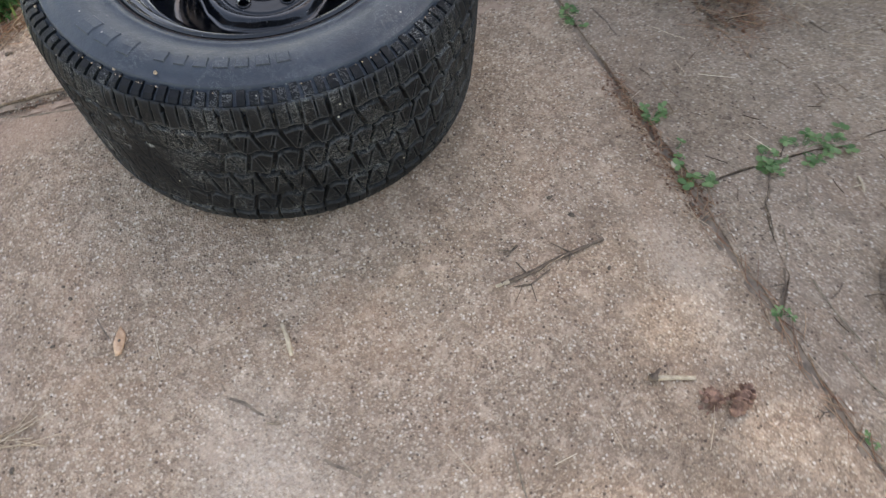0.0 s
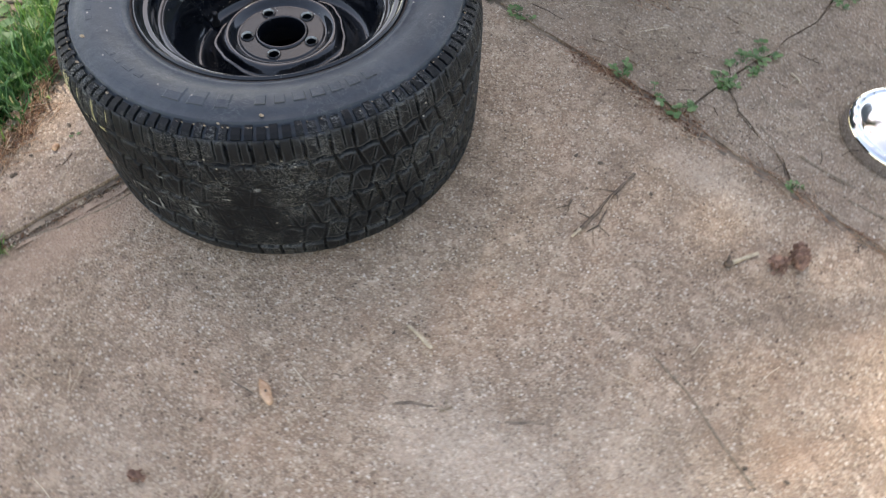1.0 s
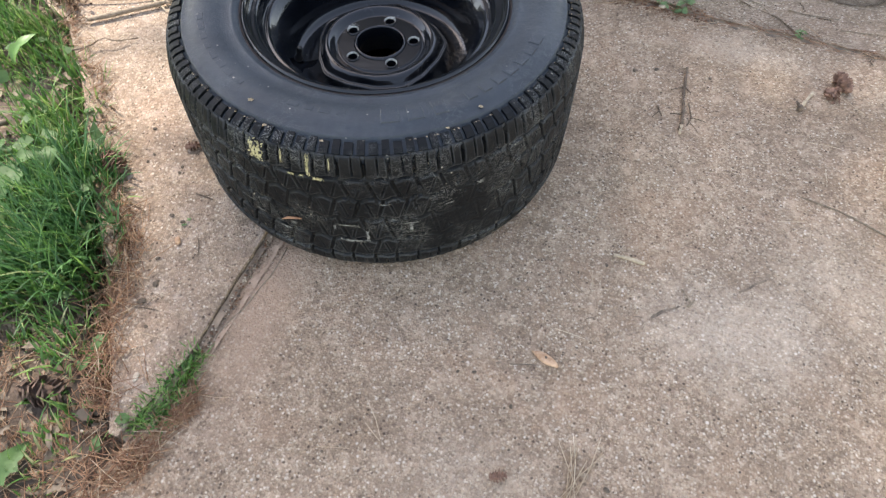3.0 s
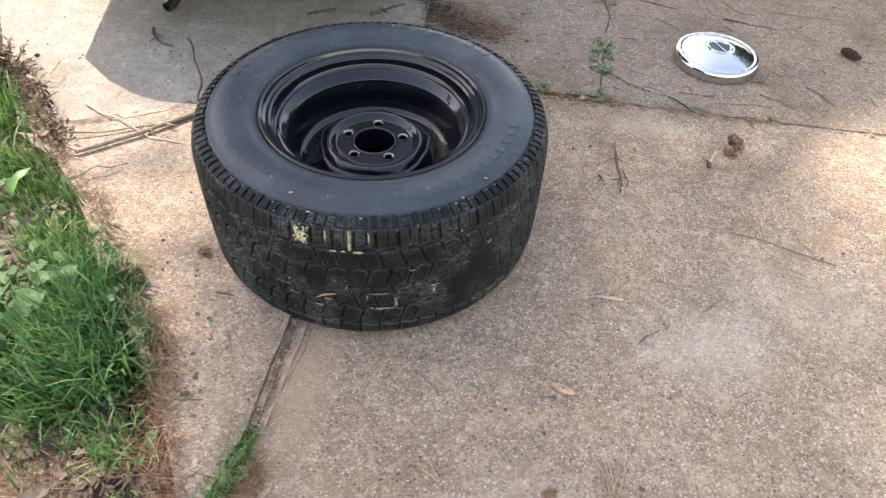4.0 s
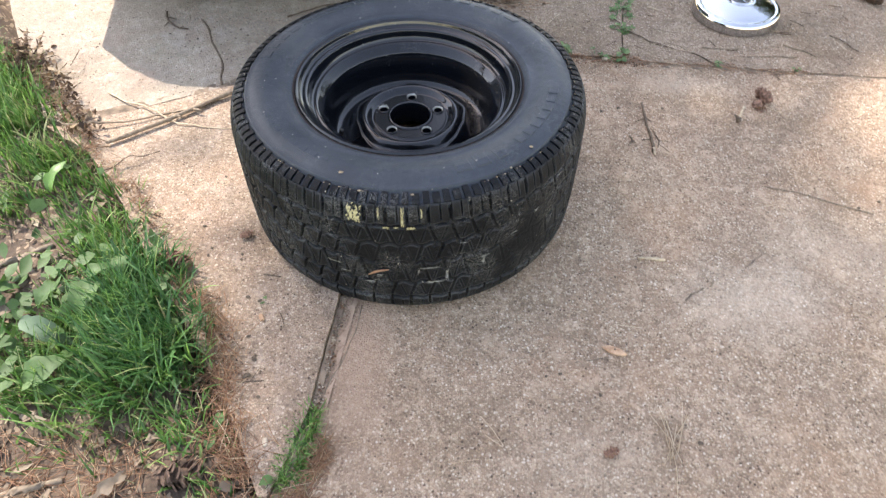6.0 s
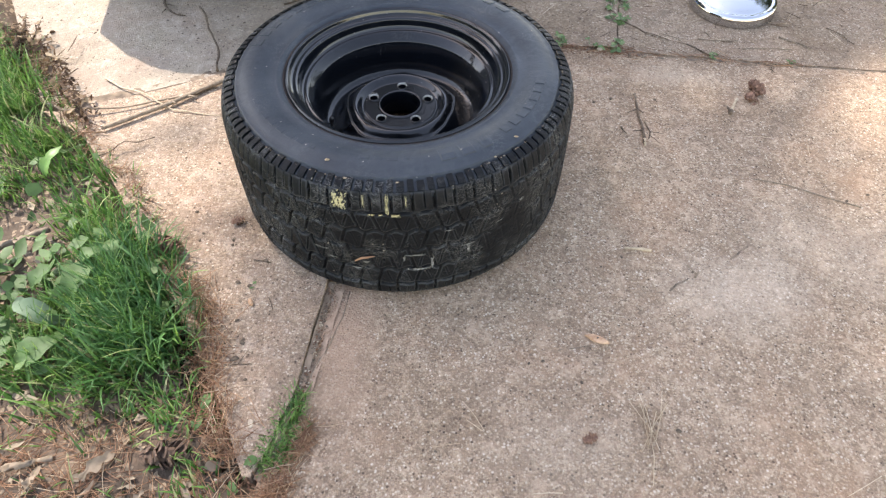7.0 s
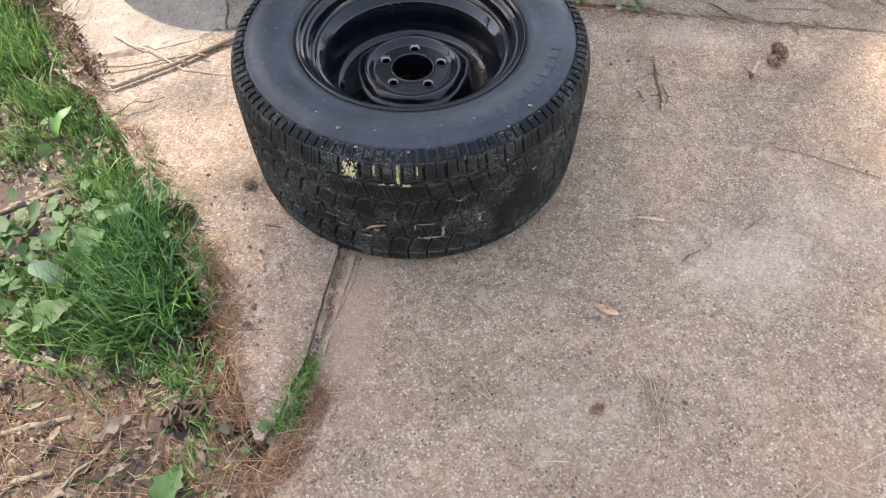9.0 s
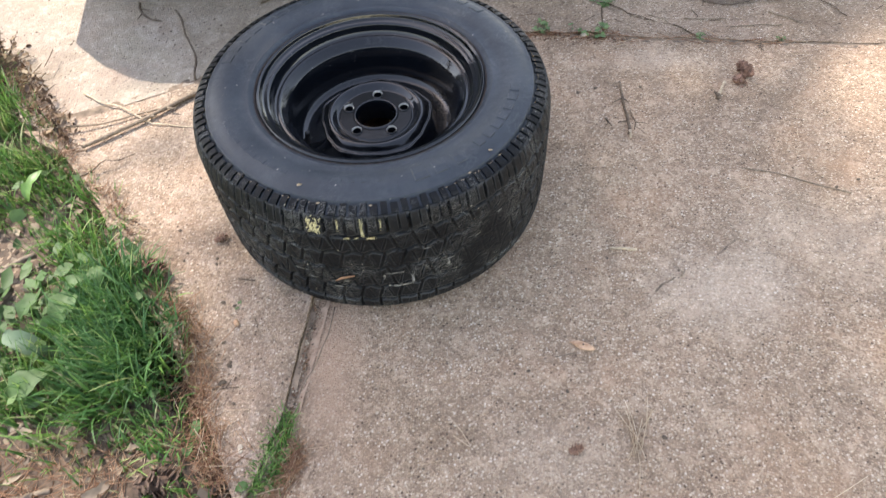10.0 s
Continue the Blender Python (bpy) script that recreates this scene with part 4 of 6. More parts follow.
    for x in (x0 + 0.1, x1 - 0.1):
        bm = bmesh.new()
        box(bm, x - 0.03, x + 0.03, 1.80, 1.90, 0.20, z0 + 0.01)
        part("bracket", bm, trailer, "", BLACK_STEEL)


build_vehicle_stand_in()


def build_jack_handle():
    """An open steel tube with a thicker sleeve at its end, lying under the vehicle's flank."""
    jack = thing("steel_tube", "black open steel tube lying on concrete under the vehicle", "tube")
    a, b = Vector((-0.752, 0.826, 0.0205)), Vector((-0.560, 1.420, 0.075))
    d = (b - a).normalized()

    def hollow(p, q, r0, r1):
        v, f = tube([p, q], [r0, r0], 24)
        w, g = tube([p + d * 0.0005, q], [r1, r1], 24)
        ring = (v[:24] + w[:24], [(k, 24 + k, 24 + (k + 1) % 24, (k + 1) % 24) for k in range(24)])
        return joined([(v, [c for c in f if len(c) == 4]), (w, [tuple(reversed(c)) for c in g if len(c) == 4]), ring])
    v, f = hollow(a, a + d * 0.040, 0.0150, 0.0112)
    part("sleeve", mesh_of("sleeve", v, f, BLACK_STEEL), jack, "thicker open end sleeve")
    v, f = hollow(a + d * 0.03, b, 0.0118, 0.0095)
    part("shank", mesh_of("shank", v, f, BLACK_STEEL), jack)


build_jack_handle()


def build_jack_stand():
    st = thing("jack_stand", "blue painted steel jack stand on the concrete", "jack stand", m=pose(0.014, 1.185, 0.006, 0, 0, 45))
    for sx in (-1, 1):
        for sy in (-1, 1):
            bm = bmesh.new()
            lo = [(sx * 0.075 - 0.03, sy * 0.075 - 0.03), (sx * 0.075 + 0.03, sy * 0.075 - 0.03), (sx * 0.075 + 0.03, sy * 0.075 + 0.03), (sx * 0.075 - 0.03, sy * 0.075 + 0.03)]
            hi = [(x * 0.34, y * 0.34) for x, y in lo]
            a = [bm.verts.new((x, y, 0.0)) for x, y in lo]
            m = [bm.verts.new((x, y, 0.03)) for x, y in lo]
            b = [bm.verts.new((x, y, 0.20)) for x, y in hi]
            for p, q in ((a, m), (m, b)):
                for i in range(4):
                    bm.faces.new((p[i], p[(i + 1) % 4], q[(i + 1) % 4], q[i]))
            bm.faces.new(a[::-1])
            bm.faces.new(b)
            bmesh.ops.bevel(bm, geom=bm.edges[:], offset=0.004, segments=2, affect='EDGES')
            part("leg", bm, st, "", BLUE)
    bm = bmesh.new()
    box(bm, -0.02, 0.02, -0.02, 0.02, 0.15, 0.30)
    part("post", bm, st, "grey steel post", BRIGHT_STEEL)


build_jack_stand()


def build_wrench():
    w = thing("lug_wrench", "steel lug wrench lying on the concrete under the vehicle", "wrench")
    a, b = Vector((-0.60, 1.075, 0.0155)), Vector((-0.435, 1.022, 0.0155))
    v, f = tube([a, a.lerp(b, 0.5), b], [0.006] * 3, 10)
    part("shaft", mesh_of("shaft", v, f, BRIGHT_STEEL), w)
    d = (b - a).normalized()
    v, f = tube([b - d * 0.004, b + d * 0.006, b + d * 0.026], [0.007, 0.0095, 0.0095], 12)
    part("socket", mesh_of("socket", v, f, BLACK_STEEL), w, "black socket")


build_wrench()


# ---- twigs, cones and litter on the slabs ----
def slab_top(x, y):
    """Height of the slabs' upper face near (x, y)."""
    c = float(np.interp(y, [p[1] for p in JOINT_C], [p[0] for p in JOINT_C]))
    j = float(np.interp(x, [p[0] for p in JOINT_L] + [0.05, 1.3, 8], [p[1] for p in JOINT_L] + [0.553, 0.448, 0.3]))
    if y > j:
        return 0.006 if x < 0.05 else 0.003
    return 0.011 if x < c else 0.0


def twig(points, r0, r1, mat, label, seed, crook=0.004, shoots=0, name="twig", group="twigs on the slabs", lift=0.0, sides=7):
    """A crooked dry twig; points are places on the slabs, with an optional height each."""
    rng = random.Random(seed)
    pts = []
    full = [Vector((p[0], p[1], slab_top(p[0], p[1]) + r0 + (p[2] if len(p) > 2 else 0.0) + lift)) for p in points]
    for a, b in zip(full, full[1:]):
        n = max(2, int((b - a).length / 0.02))
        seg = wander(a, b, n, crook, rng)
        pts += seg if not pts else seg[1:]
    rad = [(r0 + (r1 - r0) * i / (len(pts) - 1)) for i in range(len(pts))]
    pieces = [tube(pts, rad, sides, 0.22, rng)]
    for _ in range(shoots):
        i = rng.randrange(1, len(pts) - 1)
        d = (pts[i + 1] - pts[i - 1]).normalized()
        s = d.cross(Vector((0, 0, 1))) * rng.choice((-1, 1)) + d * rng.uniform(0.2, 1.0)
        L = rng.uniform(0.012, 0.035)
        e = pts[i] + s.normalized() * L
        e.z = max(slab_top(e.x, e.y) + rad[i] * 0.5, pts[i].z + rng.uniform(-0.004, 0.004))
        pieces.append(tube([pts[i], pts[i].lerp(e, 0.5) + Vector((0, 0, 0.001)), e], [rad[i] * 0.7, rad[i] * 0.5, rad[i] * 0.3], 5, 0.2, rng))
    v, f = joined(pieces)
    return thing(name, label, "twig", group, mesh_of(name, v, f, mat))


# beside the grass
twig([(-0.722, 0.119, 0.004), (-0.60, 0.208, 0.004), (-0.48, 0.315, 0.004), (-0.34, 0.40, 0)], 0.0060, 0.0050, BARK_TAN, "long straight grey-brown stick beside the grass", 1, 0.002, 3, "stick")
twig([(-0.84, 0.17, 0.02), (-0.70, 0.20, 0.006), (-0.585, 0.245, 0.004), (-0.50, 0.30, 0)], 0.0020, 0.0026, BARK_TAN, "thin grey twig lying along the stick", 2, 0.003, 1)
twig([(-0.789, 0.324, 0.003), (-0.74, 0.29, 0.003), (-0.66, 0.25, 0.008), (-0.58, 0.20, 0.003), (-0.50, 0.188), (-0.43, 0.187)], 0.0026, 0.0010, BARK_PALE, "thin pale twig with peeling bark crossing the stick", 3, 0.003, 2)
twig([(-0.643, 0.677), (-0.60, 0.60, 0.006), (-0.556, 0.505, 0.010), (-0.520, 0.42, 0.01), (-0.505, 0.352, 0.008)], 0.0028, 0.0030, BARK, "long thin dark green-brown cane", 4, 0.003)
twig([(-0.757, 0.717), (-0.735, 0.665), (-0.670, 0.627)], 0.0036, 0.0020, BARK, "bent dark twig on smooth concrete", 5, 0.006, 3)
twig([(-0.690, 0.010, 0.02), (-0.665, 0.045, 0.012), (-0.641, 0.064, 0.02), (-0.617, 0.070, 0.012), (-0.590, 0.098, 0.004)], 0.0014, 0.0010, BARK, "small bent dark sprig at the edge of the grass", 6, 0.003, 1)
twig([(-0.329, 0.862), (-0.290, 0.885), (-0.246, 0.908)], 0.0045, 0.0030, BARK, "short knobbly dark twig under the vehicle", 7, 0.003, 4)
twig([(-0.40, 0.70), (-0.30, 0.765), (-0.18, 0.79)], 0.0030, 0.0024, BARK, "thin dark twig behind the wheel", 8, 0.004, 1)
twig([(-0.135, 0.885), (-0.085, 0.93), (-0.035, 0.97)], 0.0048, 0.0026, BARK, "crumbling dark twig with debris", 9, 0.006, 7)
# on the foreground slab
twig([(0.562, 0.320), (0.560, 0.26), (0.561, 0.20), (0.557, 0.134)], 0.0027, 0.0036, BARK, "forked dark twig with a bare broken end", 10, 0.0022, 3)
twig([(0.570, 0.215), (0.578, 0.175), (0.570, 0.150)], 0.0018, 0.0012, BARK, "short dark splinter of twig", 11, 0.003, 2)
twig([(0.510, 0.190), (0.520, 0.165)], 0.0028, 0.0012, BARK, "short dark splinter of twig", 12, 0.003, 2)
twig([(0.559, 0.146), (0.557, 0.124)], 0.0036, 0.0030, BARK_PALE, "pale barkless twig end", 13, 0.001)
twig([(0.782, 0.022), (0.85, 0.006), (0.92, -0.028), (0.992, -0.058)], 0.0013, 0.0016, BARK_GREY, "long thin dry grass stalk", 14, 0.0015)
twig([(0.464, -0.191), (0.490, -0.192), (0.517, -0.196)], 0.0026, 0.0032, BARK_PALE, "small pale splinter of wood", 15, 0.001)
twig([(0.790, 0.258), (0.802, 0.283), (0.816, 0.308)], 0.0040, 0.0036, BARK_PALE, "short pale broken stub of a twig", 16, 0.001, 0)
twig([(0.784, 0.249), (0.789, 0.259)], 0.0050, 0.0055, BARK, "dark rotten twig end", 17, 0.001, 1)
# beyond the long joint
for k, (pts, r, mat) in enumerate((
        ([(0.581, 0.652), (0.63, 0.60), (0.690, 0.565)], 0.0026, BARK), ([(0.683, 0.592), (0.73, 0.555)], 0.0018, BARK_GREY), ([(0.738, 0.545), (0.775, 0.505)], 0.0026, BARK),
        ([(0.775, 0.572), (0.83, 0.565), (0.885, 0.566)], 0.0022, BARK_GREY), ([(0.886, 0.528), (0.96, 0.535), (1.020, 0.530)], 0.0022, BARK_GREY), ([(1.002, 0.588), (1.05, 0.560), (1.075, 0.533)], 0.0026, BARK_GREY),
        ([(0.925, 0.478), (0.945, 0.455), (0.945, 0.428)], 0.0020, BARK), ([(1.150, 0.640), (1.185, 0.600), (1.20, 0.56)], 0.0022, BARK), ([(0.778, 0.995), (0.81, 0.97), (0.845, 0.925)], 0.0028, BARK_GREY),
        ([(1.000, 1.020), (1.05, 1.005), (1.075, 0.995)], 0.0046, BARK), ([(1.075, 0.995), (1.12, 0.99), (1.165, 0.970)], 0.0022, BARK), ([(1.022, 1.165), (1.045, 1.11), (1.085, 1.055)], 0.0024, BARK_GREY),
        ([(0.76, 1.135), (0.82, 1.150), (0.875, 1.165)], 0.0040, BARK_GREY), ([(0.740, 1.120), (0.82, 1.085), (0.86, 1.070)], 0.0024, BARK), ([(0.219, 0.793), (0.290, 0.802)], 0.0030, BARK),
        ([(0.62, 0.70), (0.66, 0.665), (0.70, 0.645)], 0.0016, BARK_GREY), ([(0.34, 0.965), (0.38, 0.975)], 0.0026, BARK), ([(1.15, 0.755), (1.19, 0.79)], 0.0018, BARK), ([(0.80, 0.61), (0.812, 0.575)], 0.0016, BARK),
        ([(0.66, 0.78), (0.69, 0.765)], 0.0032, BARK_PALE), ([(1.19, 1.09), (1.28, 1.075), (1.36, 1.07)], 0.0018, BARK_GREY), ([(0.115, 0.598), (0.20, 0.600)], 0.0022, BARK), ([(0.235, 0.90), (0.275, 0.84)], 0.0036, BARK))):
    twig(pts, r * 0.66, r * 0.45, mat, "thin dry twig on shaded concrete" if r < 0.0035 else "stout dry twig on shaded concrete", 30 + k, 0.004, 1 if r > 0.0018 else 0)
for k, (pts, r) in enumerate((([(-0.283, -0.493), (-0.236, -0.489)], 0.0012), ([(-0.282, -0.256), (-0.247, -0.261)], 0.0016), ([(-0.233, -0.347), (-0.221, -0.375)], 0.0009), ([(0.592, -0.262), (0.602, -0.246)], 0.0022))):
    twig(pts, r, r * 0.6, BARK_TAN if k == 3 else BARK, "tiny dry twig scrap on concrete", 80 + k, 0.002, 1)
# fine hair-line twigs in the joint beside the wheel
twig([(-0.084, -0.318), (-0.090, -0.377), (-0.110, -0.450), (-0.131, -0.507)], 0.0011, 0.0012, BARK_GREY, "thin dark root lying in silt", 60, 0.003, lift=-0.0008)


def cone_mesh(length, width, rows, seed, open_=0.9, lost=0.0, mat=None):
    """A pine cone along x: a core and rings of curled scales."""
    rng = random.Random(seed)
    pieces = [tube([(length * f, 0, 0) for f in (0.02, 0.2, 0.5, 0.8, 0.97)], [width * s for s in (0.12, 0.26, 0.28, 0.2, 0.05)], 8)]
    k = 0
    for i in range(rows):
        f = 0.05 + 0.90 * i / (rows - 1)
        fat = math.sin(math.pi * (0.12 + 0.80 * f)) ** 0.7
        for j in range(7):
            a = k * 2.39996 + rng.uniform(-0.1, 0.1)
            k += 1
            if rng.random() < lost:
                continue
            r0, r1 = width * 0.2 * fat, width * 0.5 * fat * rng.uniform(0.85, 1.12)
            w = width * 0.17 * (0.5 + fat * 0.6)
            u, v = Vector((0, math.cos(a), math.sin(a))), Vector((0, -math.sin(a), math.cos(a)))
            x0 = length * f
            lean = width * 0.22 * open_
            th = width * 0.05
            p = [Vector((x0, 0, 0)) + u * r0 - v * w * 0.5, Vector((x0, 0, 0)) + u * r0 + v * w * 0.5,
                 Vector((x0 + lean * 0.7, 0, 0)) + u * r1 * 0.85 + v * w, Vector((x0 + lean, 0, 0)) + u * r1, Vector((x0 + lean * 0.7, 0, 0)) + u * r1 * 0.85 - v * w]
            q = [c + Vector((-th, 0, 0)) for c in p]
            pieces.append((p + q, [(0, 1, 2, 3, 4), (9, 8, 7, 6, 5), (0, 5, 6, 1), (1, 6, 7, 2), (2, 7, 8, 3), (3, 8, 9, 4), (4, 9, 5, 0)]))
    v, f = joined(pieces)
    return mesh_of("pine_cone", v, f, mat or CONE, False)


def pine_cone(x, y, length, width, turn, label, seed, z=None, rows=9, tip=0, open_=0.9, lost=0.0, mat=None):
    base = slab_top(x, y) if z is None else z
    thing("pine_cone", label, "pine cone", "pine cones", cone_mesh(length, width, rows, seed, open_, lost, mat), m=pose(x, y, base + width * 0.44, 0, tip, turn))


def crumbled_cone(x, y, turn):
    """A cone gnawed to bits: a dark core end and a heap of loose scales."""
    rng = random.Random(71)
    pieces = [tube([(0.0, 0, 0.008), (0.012, 0.002, 0.011), (0.022, 0, 0.009)], [0.008, 0.011, 0.004], 8, 0.2, rng)]
    for _ in range(90):
        f = rng.random()
        c = Vector((0.002 + 0.026 * f, rng.gauss(0, 0.007), abs(rng.gauss(0.008, 0.005))))
        d = Vector((rng.gauss(0, 1), rng.gauss(0, 1), rng.gauss(0.2, 0.7))).normalized()
        e = d.cross(Vector((rng.gauss(0, 1), rng.gauss(0, 1), rng.gauss(0, 1)))).normalized()
        n = d.cross(e) * 0.0009
        L, w = rng.uniform(0.005, 0.012), rng.uniform(0.0015, 0.0042)
        q = [c, c + d * L * 0.7 + e * w, c + d * L, c + d * L * 0.7 - e * w]
        for v in q:
            v.z = max(v.z, 0.0012)
        r = [v + n for v in q]
        pieces.append((q + r, [(0, 1, 2, 3), (7, 6, 5, 4), (0, 4, 5, 1), (1, 5, 6, 2), (2, 6, 7, 3), (3, 7, 4, 0)]))
    v, f = joined(pieces)
    thing("pine_cone", "gnawed brown end of a pine cone falling apart", "pine cone", "pine cones", mesh_of("pine_cone", v, f, CONE, False), m=pose(x, y, 0.0, 0, 0, turn))


crumbled_cone(0.838, 0.307, 12)
pine_cone(0.885, 0.316, 0.052, 0.034, 116, "worn pinkish-brown pine cone on concrete", 8, rows=8, open_=0.7, lost=0.25)
pine_cone(1.320, 0.855, 0.066, 0.030, -55, "long dark closed pine cone on shaded concrete", 2, rows=11, open_=0.6, mat=CONE_DARK)
pine_cone(0.335, -0.610, 0.024, 0.020, 20, "small dark crushed pine cone on concrete", 3, rows=6, open_=0.5, lost=0.45)
pine_cone(-0.480, -0.222, 0.055, 0.038, -25, "weathered reddish pine cone at the grass edge", 4)
pine_cone(-0.382, -0.660, 0.070, 0.050, 8, "ragged dark brown pine cone lying in leaf litter", 5, z=-0.018, rows=10, open_=1.2, lost=0.35, mat=CONE_DARK)
pine_cone(-0.347, -0.165, 0.026, 0.020, 30, "crumbled bit of brown pine cone on concrete", 6, rows=5)


def stone_mesh(name, sx, sy, sz, seed, mat):
    bm = bmesh.new()
    bmesh.ops.create_icosphere(bm, subdivisions=2, radius=1)
    for v in bm.verts:
        k = 1 + 0.28 * noise.noise(v.co * 1.3 + Vector((seed * 3.1, 0, 0)))
        v.co = Vector((v.co.x * sx * k, v.co.y * sy * k, v.co.z * sz * k))
    for f in bm.faces:
        f.smooth = True
    me = bpy.data.meshes.new(name)
    bm.to_mesh(me)
    bm.free()
    me.materials.append(mat)
    return me


def bit(name, x, y, sx, sy, sz, turn, mat, label, category, seed, z=None):
    base = slab_top(x, y) if z is None else z
    thing(name, label, category, data=stone_mesh(name, sx, sy, sz, seed, mat), m=pose(x, y, base + sz * 0.85, 0, 0, turn))


bit("pebble", -0.265, -0.359, 0.0050, 0.0085, 0.005, 20, CHIP, "small oval tan pebble on pale concrete", "pebble", 1)
bit("pebble", -0.213, -0.600, 0.0045, 0.0085, 0.0015, 10, STONE, "flat cream flake of stone on pale concrete", "pebble", 2)
bit("pebble", 0.497, 0.512, 0.008, 0.006, 0.005, 0, STONE, "small pale stone beside the joint", "pebble", 5)
for k, (x, y, s) in enumerate(((-0.301, -0.311, 0.008), (-0.277, -0.319, 0.007), (-0.271, -0.482, 0.009), (-0.335, -0.205, 0.006), (-0.40, -0.19, 0.006), (-0.43, -0.13, 0.007), (-0.262, -0.44, 0.006), (0.455, -0.215, 0.005),
                               (0.41, -0.24, 0.004), (0.497, -0.585, 0.008), (1.02, -0.02, 0.007), (0.50, 0.300, 0.009), (0.455, 0.285, 0.008), (0.61, 0.300, 0.007), (0.545, 0.505, 0.012), (0.575, 0.490, 0.009), (-0.30, 0.05, 0.006),
                               (-0.36, 0.10, 0.005), (-0.42, 0.02, 0.006), (-0.24, -0.52, 0.006), (0.28, -0.46, 0.006), (0.255, -0.465, 0.005), (0.345, -0.50, 0.006), (-0.262, -0.446, 0.010), (-0.267, -0.479, 0.010), (-0.282, -0.399, 0.007), (0.967, -0.04, 0.007), (-0.403, -0.209, 0.006), (-0.334, -0.219, 0.006))):
    bit("crumb", x, y, s * 0.62, s * 0.45, s * 0.25, 37 * k, CRUMB, "dark crumb of earth on concrete", "crumb", 10 + k)


# ---- weeds, leaves, grass and needles ----
def leaf_mesh(L, W, fold, droop, mat, seed, name="leaf", wavy=0.0, tip=0.9):
    """A pointed leaf along x with a midrib, drooping at its end."""
    rng = random.Random(seed)
    n, verts, faces = 10, [], []
    for i in range(n + 1):
        s = i / n
        w = 0.72 * W * math.sin(math.pi * s ** tip) ** 0.85 * (1 + wavy * rng.uniform(-1, 1)) + 0.0006
        z = droop * (s - s * s * 1.6) * L
        for t in (-1, -0.5, 0, 0.5, 1):
            rag = wavy * W * noise.noise((s * 6 + seed * 3.7, t * 2.1, seed * 1.3))
            verts.append((s * L + rag * 0.6, t * w + rag * 0.8, z + abs(t) * fold * w + wavy * 0.9 * W * noise.noise((s * 4 + seed, t * 2, seed * 2.3))))
    for i in range(n):
        for j in range(4):
            a = i * 5 + j
            faces.append((a, a + 5, a + 6, a + 1))
    return mesh_of(name, verts, faces, mat)


def lying_leaf(x, y, z, L, W, turn, tilt, roll, mat, label, seed, name="leaf", wavy=0.22, fold=0.3, droop=0.6):
    thing(name, label, "leaf", data=leaf_mesh(L, W, fold, droop, mat, seed, name, wavy), m=pose(x, y, z, roll, tilt, turn))


chip = thing("wood_chip", "thin tan flake of wood with a dark knot on concrete", "wood chip", m=pose(0.366, -0.404, 0.0015, 0, 0, -24))
flake = part("flake", stone_mesh("flake", 0.0225, 0.0082, 0.0036, 3.4, CHIP), chip)
flake.location = (0.018, 0, 0.0018)
part("knot", stone_mesh("knot", 0.0042, 0.0030, 0.0022, 4, CRUMB), chip, "dark knot").location = (0.018, 0.0005, 0.0035)
lying_leaf(-0.700, -0.385, 0.030, 0.102, 0.026, -18, 4, 12, LEAF_PALE, "large pale grey-green leaf lying in the grass", 1)
lying_leaf(-0.645, -0.515, 0.014, 0.094, 0.034, 40, -26, 10, LEAF, "broad green dock leaf among grass", 2)
lying_leaf(-0.690, -0.345, 0.012, 0.070, 0.029, 62, -25, -8, LEAF, "broad green leaf over bare soil", 3)
lying_leaf(-0.605, -0.365, 0.022, 0.082, 0.036, 70, -30, 5, LEAF, "broad green leaf among grass", 4)
lying_leaf(-0.775, -0.055, 0.030, 0.070, 0.018, 68, -48, 0, GRASS, "narrow bright green leaf standing above the grass", 5)
lying_leaf(-0.297, -0.580, 0.010, 0.038, 0.013, 78, -20, 0, LEAF, "small oval green leaf beside the slab", 6)
lying_leaf(-0.305, -0.612, 0.004, 0.028, 0.012, 82, -12, 0, LEAF, "small yellow-green leaf beside the slab", 7)
lying_leaf(-0.335, -0.800, 0.006, 0.070, 0.029, 72, -14, 14, LEAF, "dull green leaf lying on leaf litter", 8)
lying_leaf(-0.535, -0.285, 0.050, 0.045, 0.020, 120, -20, 0, LEAF, "green leaf among grass", 9)
lying_leaf(-0.600, -0.300, 0.045, 0.049, 0.020, 40, -25, 0, LEAF, "green leaf among grass", 10)
lying_leaf(-0.80, -0.31, 0.010, 0.049, 0.024, 20, -15, 0, LEAF, "green leaf over bare soil", 11)
lying_leaf(-0.215, -0.716, 0.001, 0.025, 0.011, 120, -25, 0, LEAF, "small green seedling leaf in pine needles", 13)
lying_leaf(-0.188, -0.662, 0.014, 0.021, 0.011, 200, -15, 0, LEAF, "small round green leaf at the slab corner", 14)
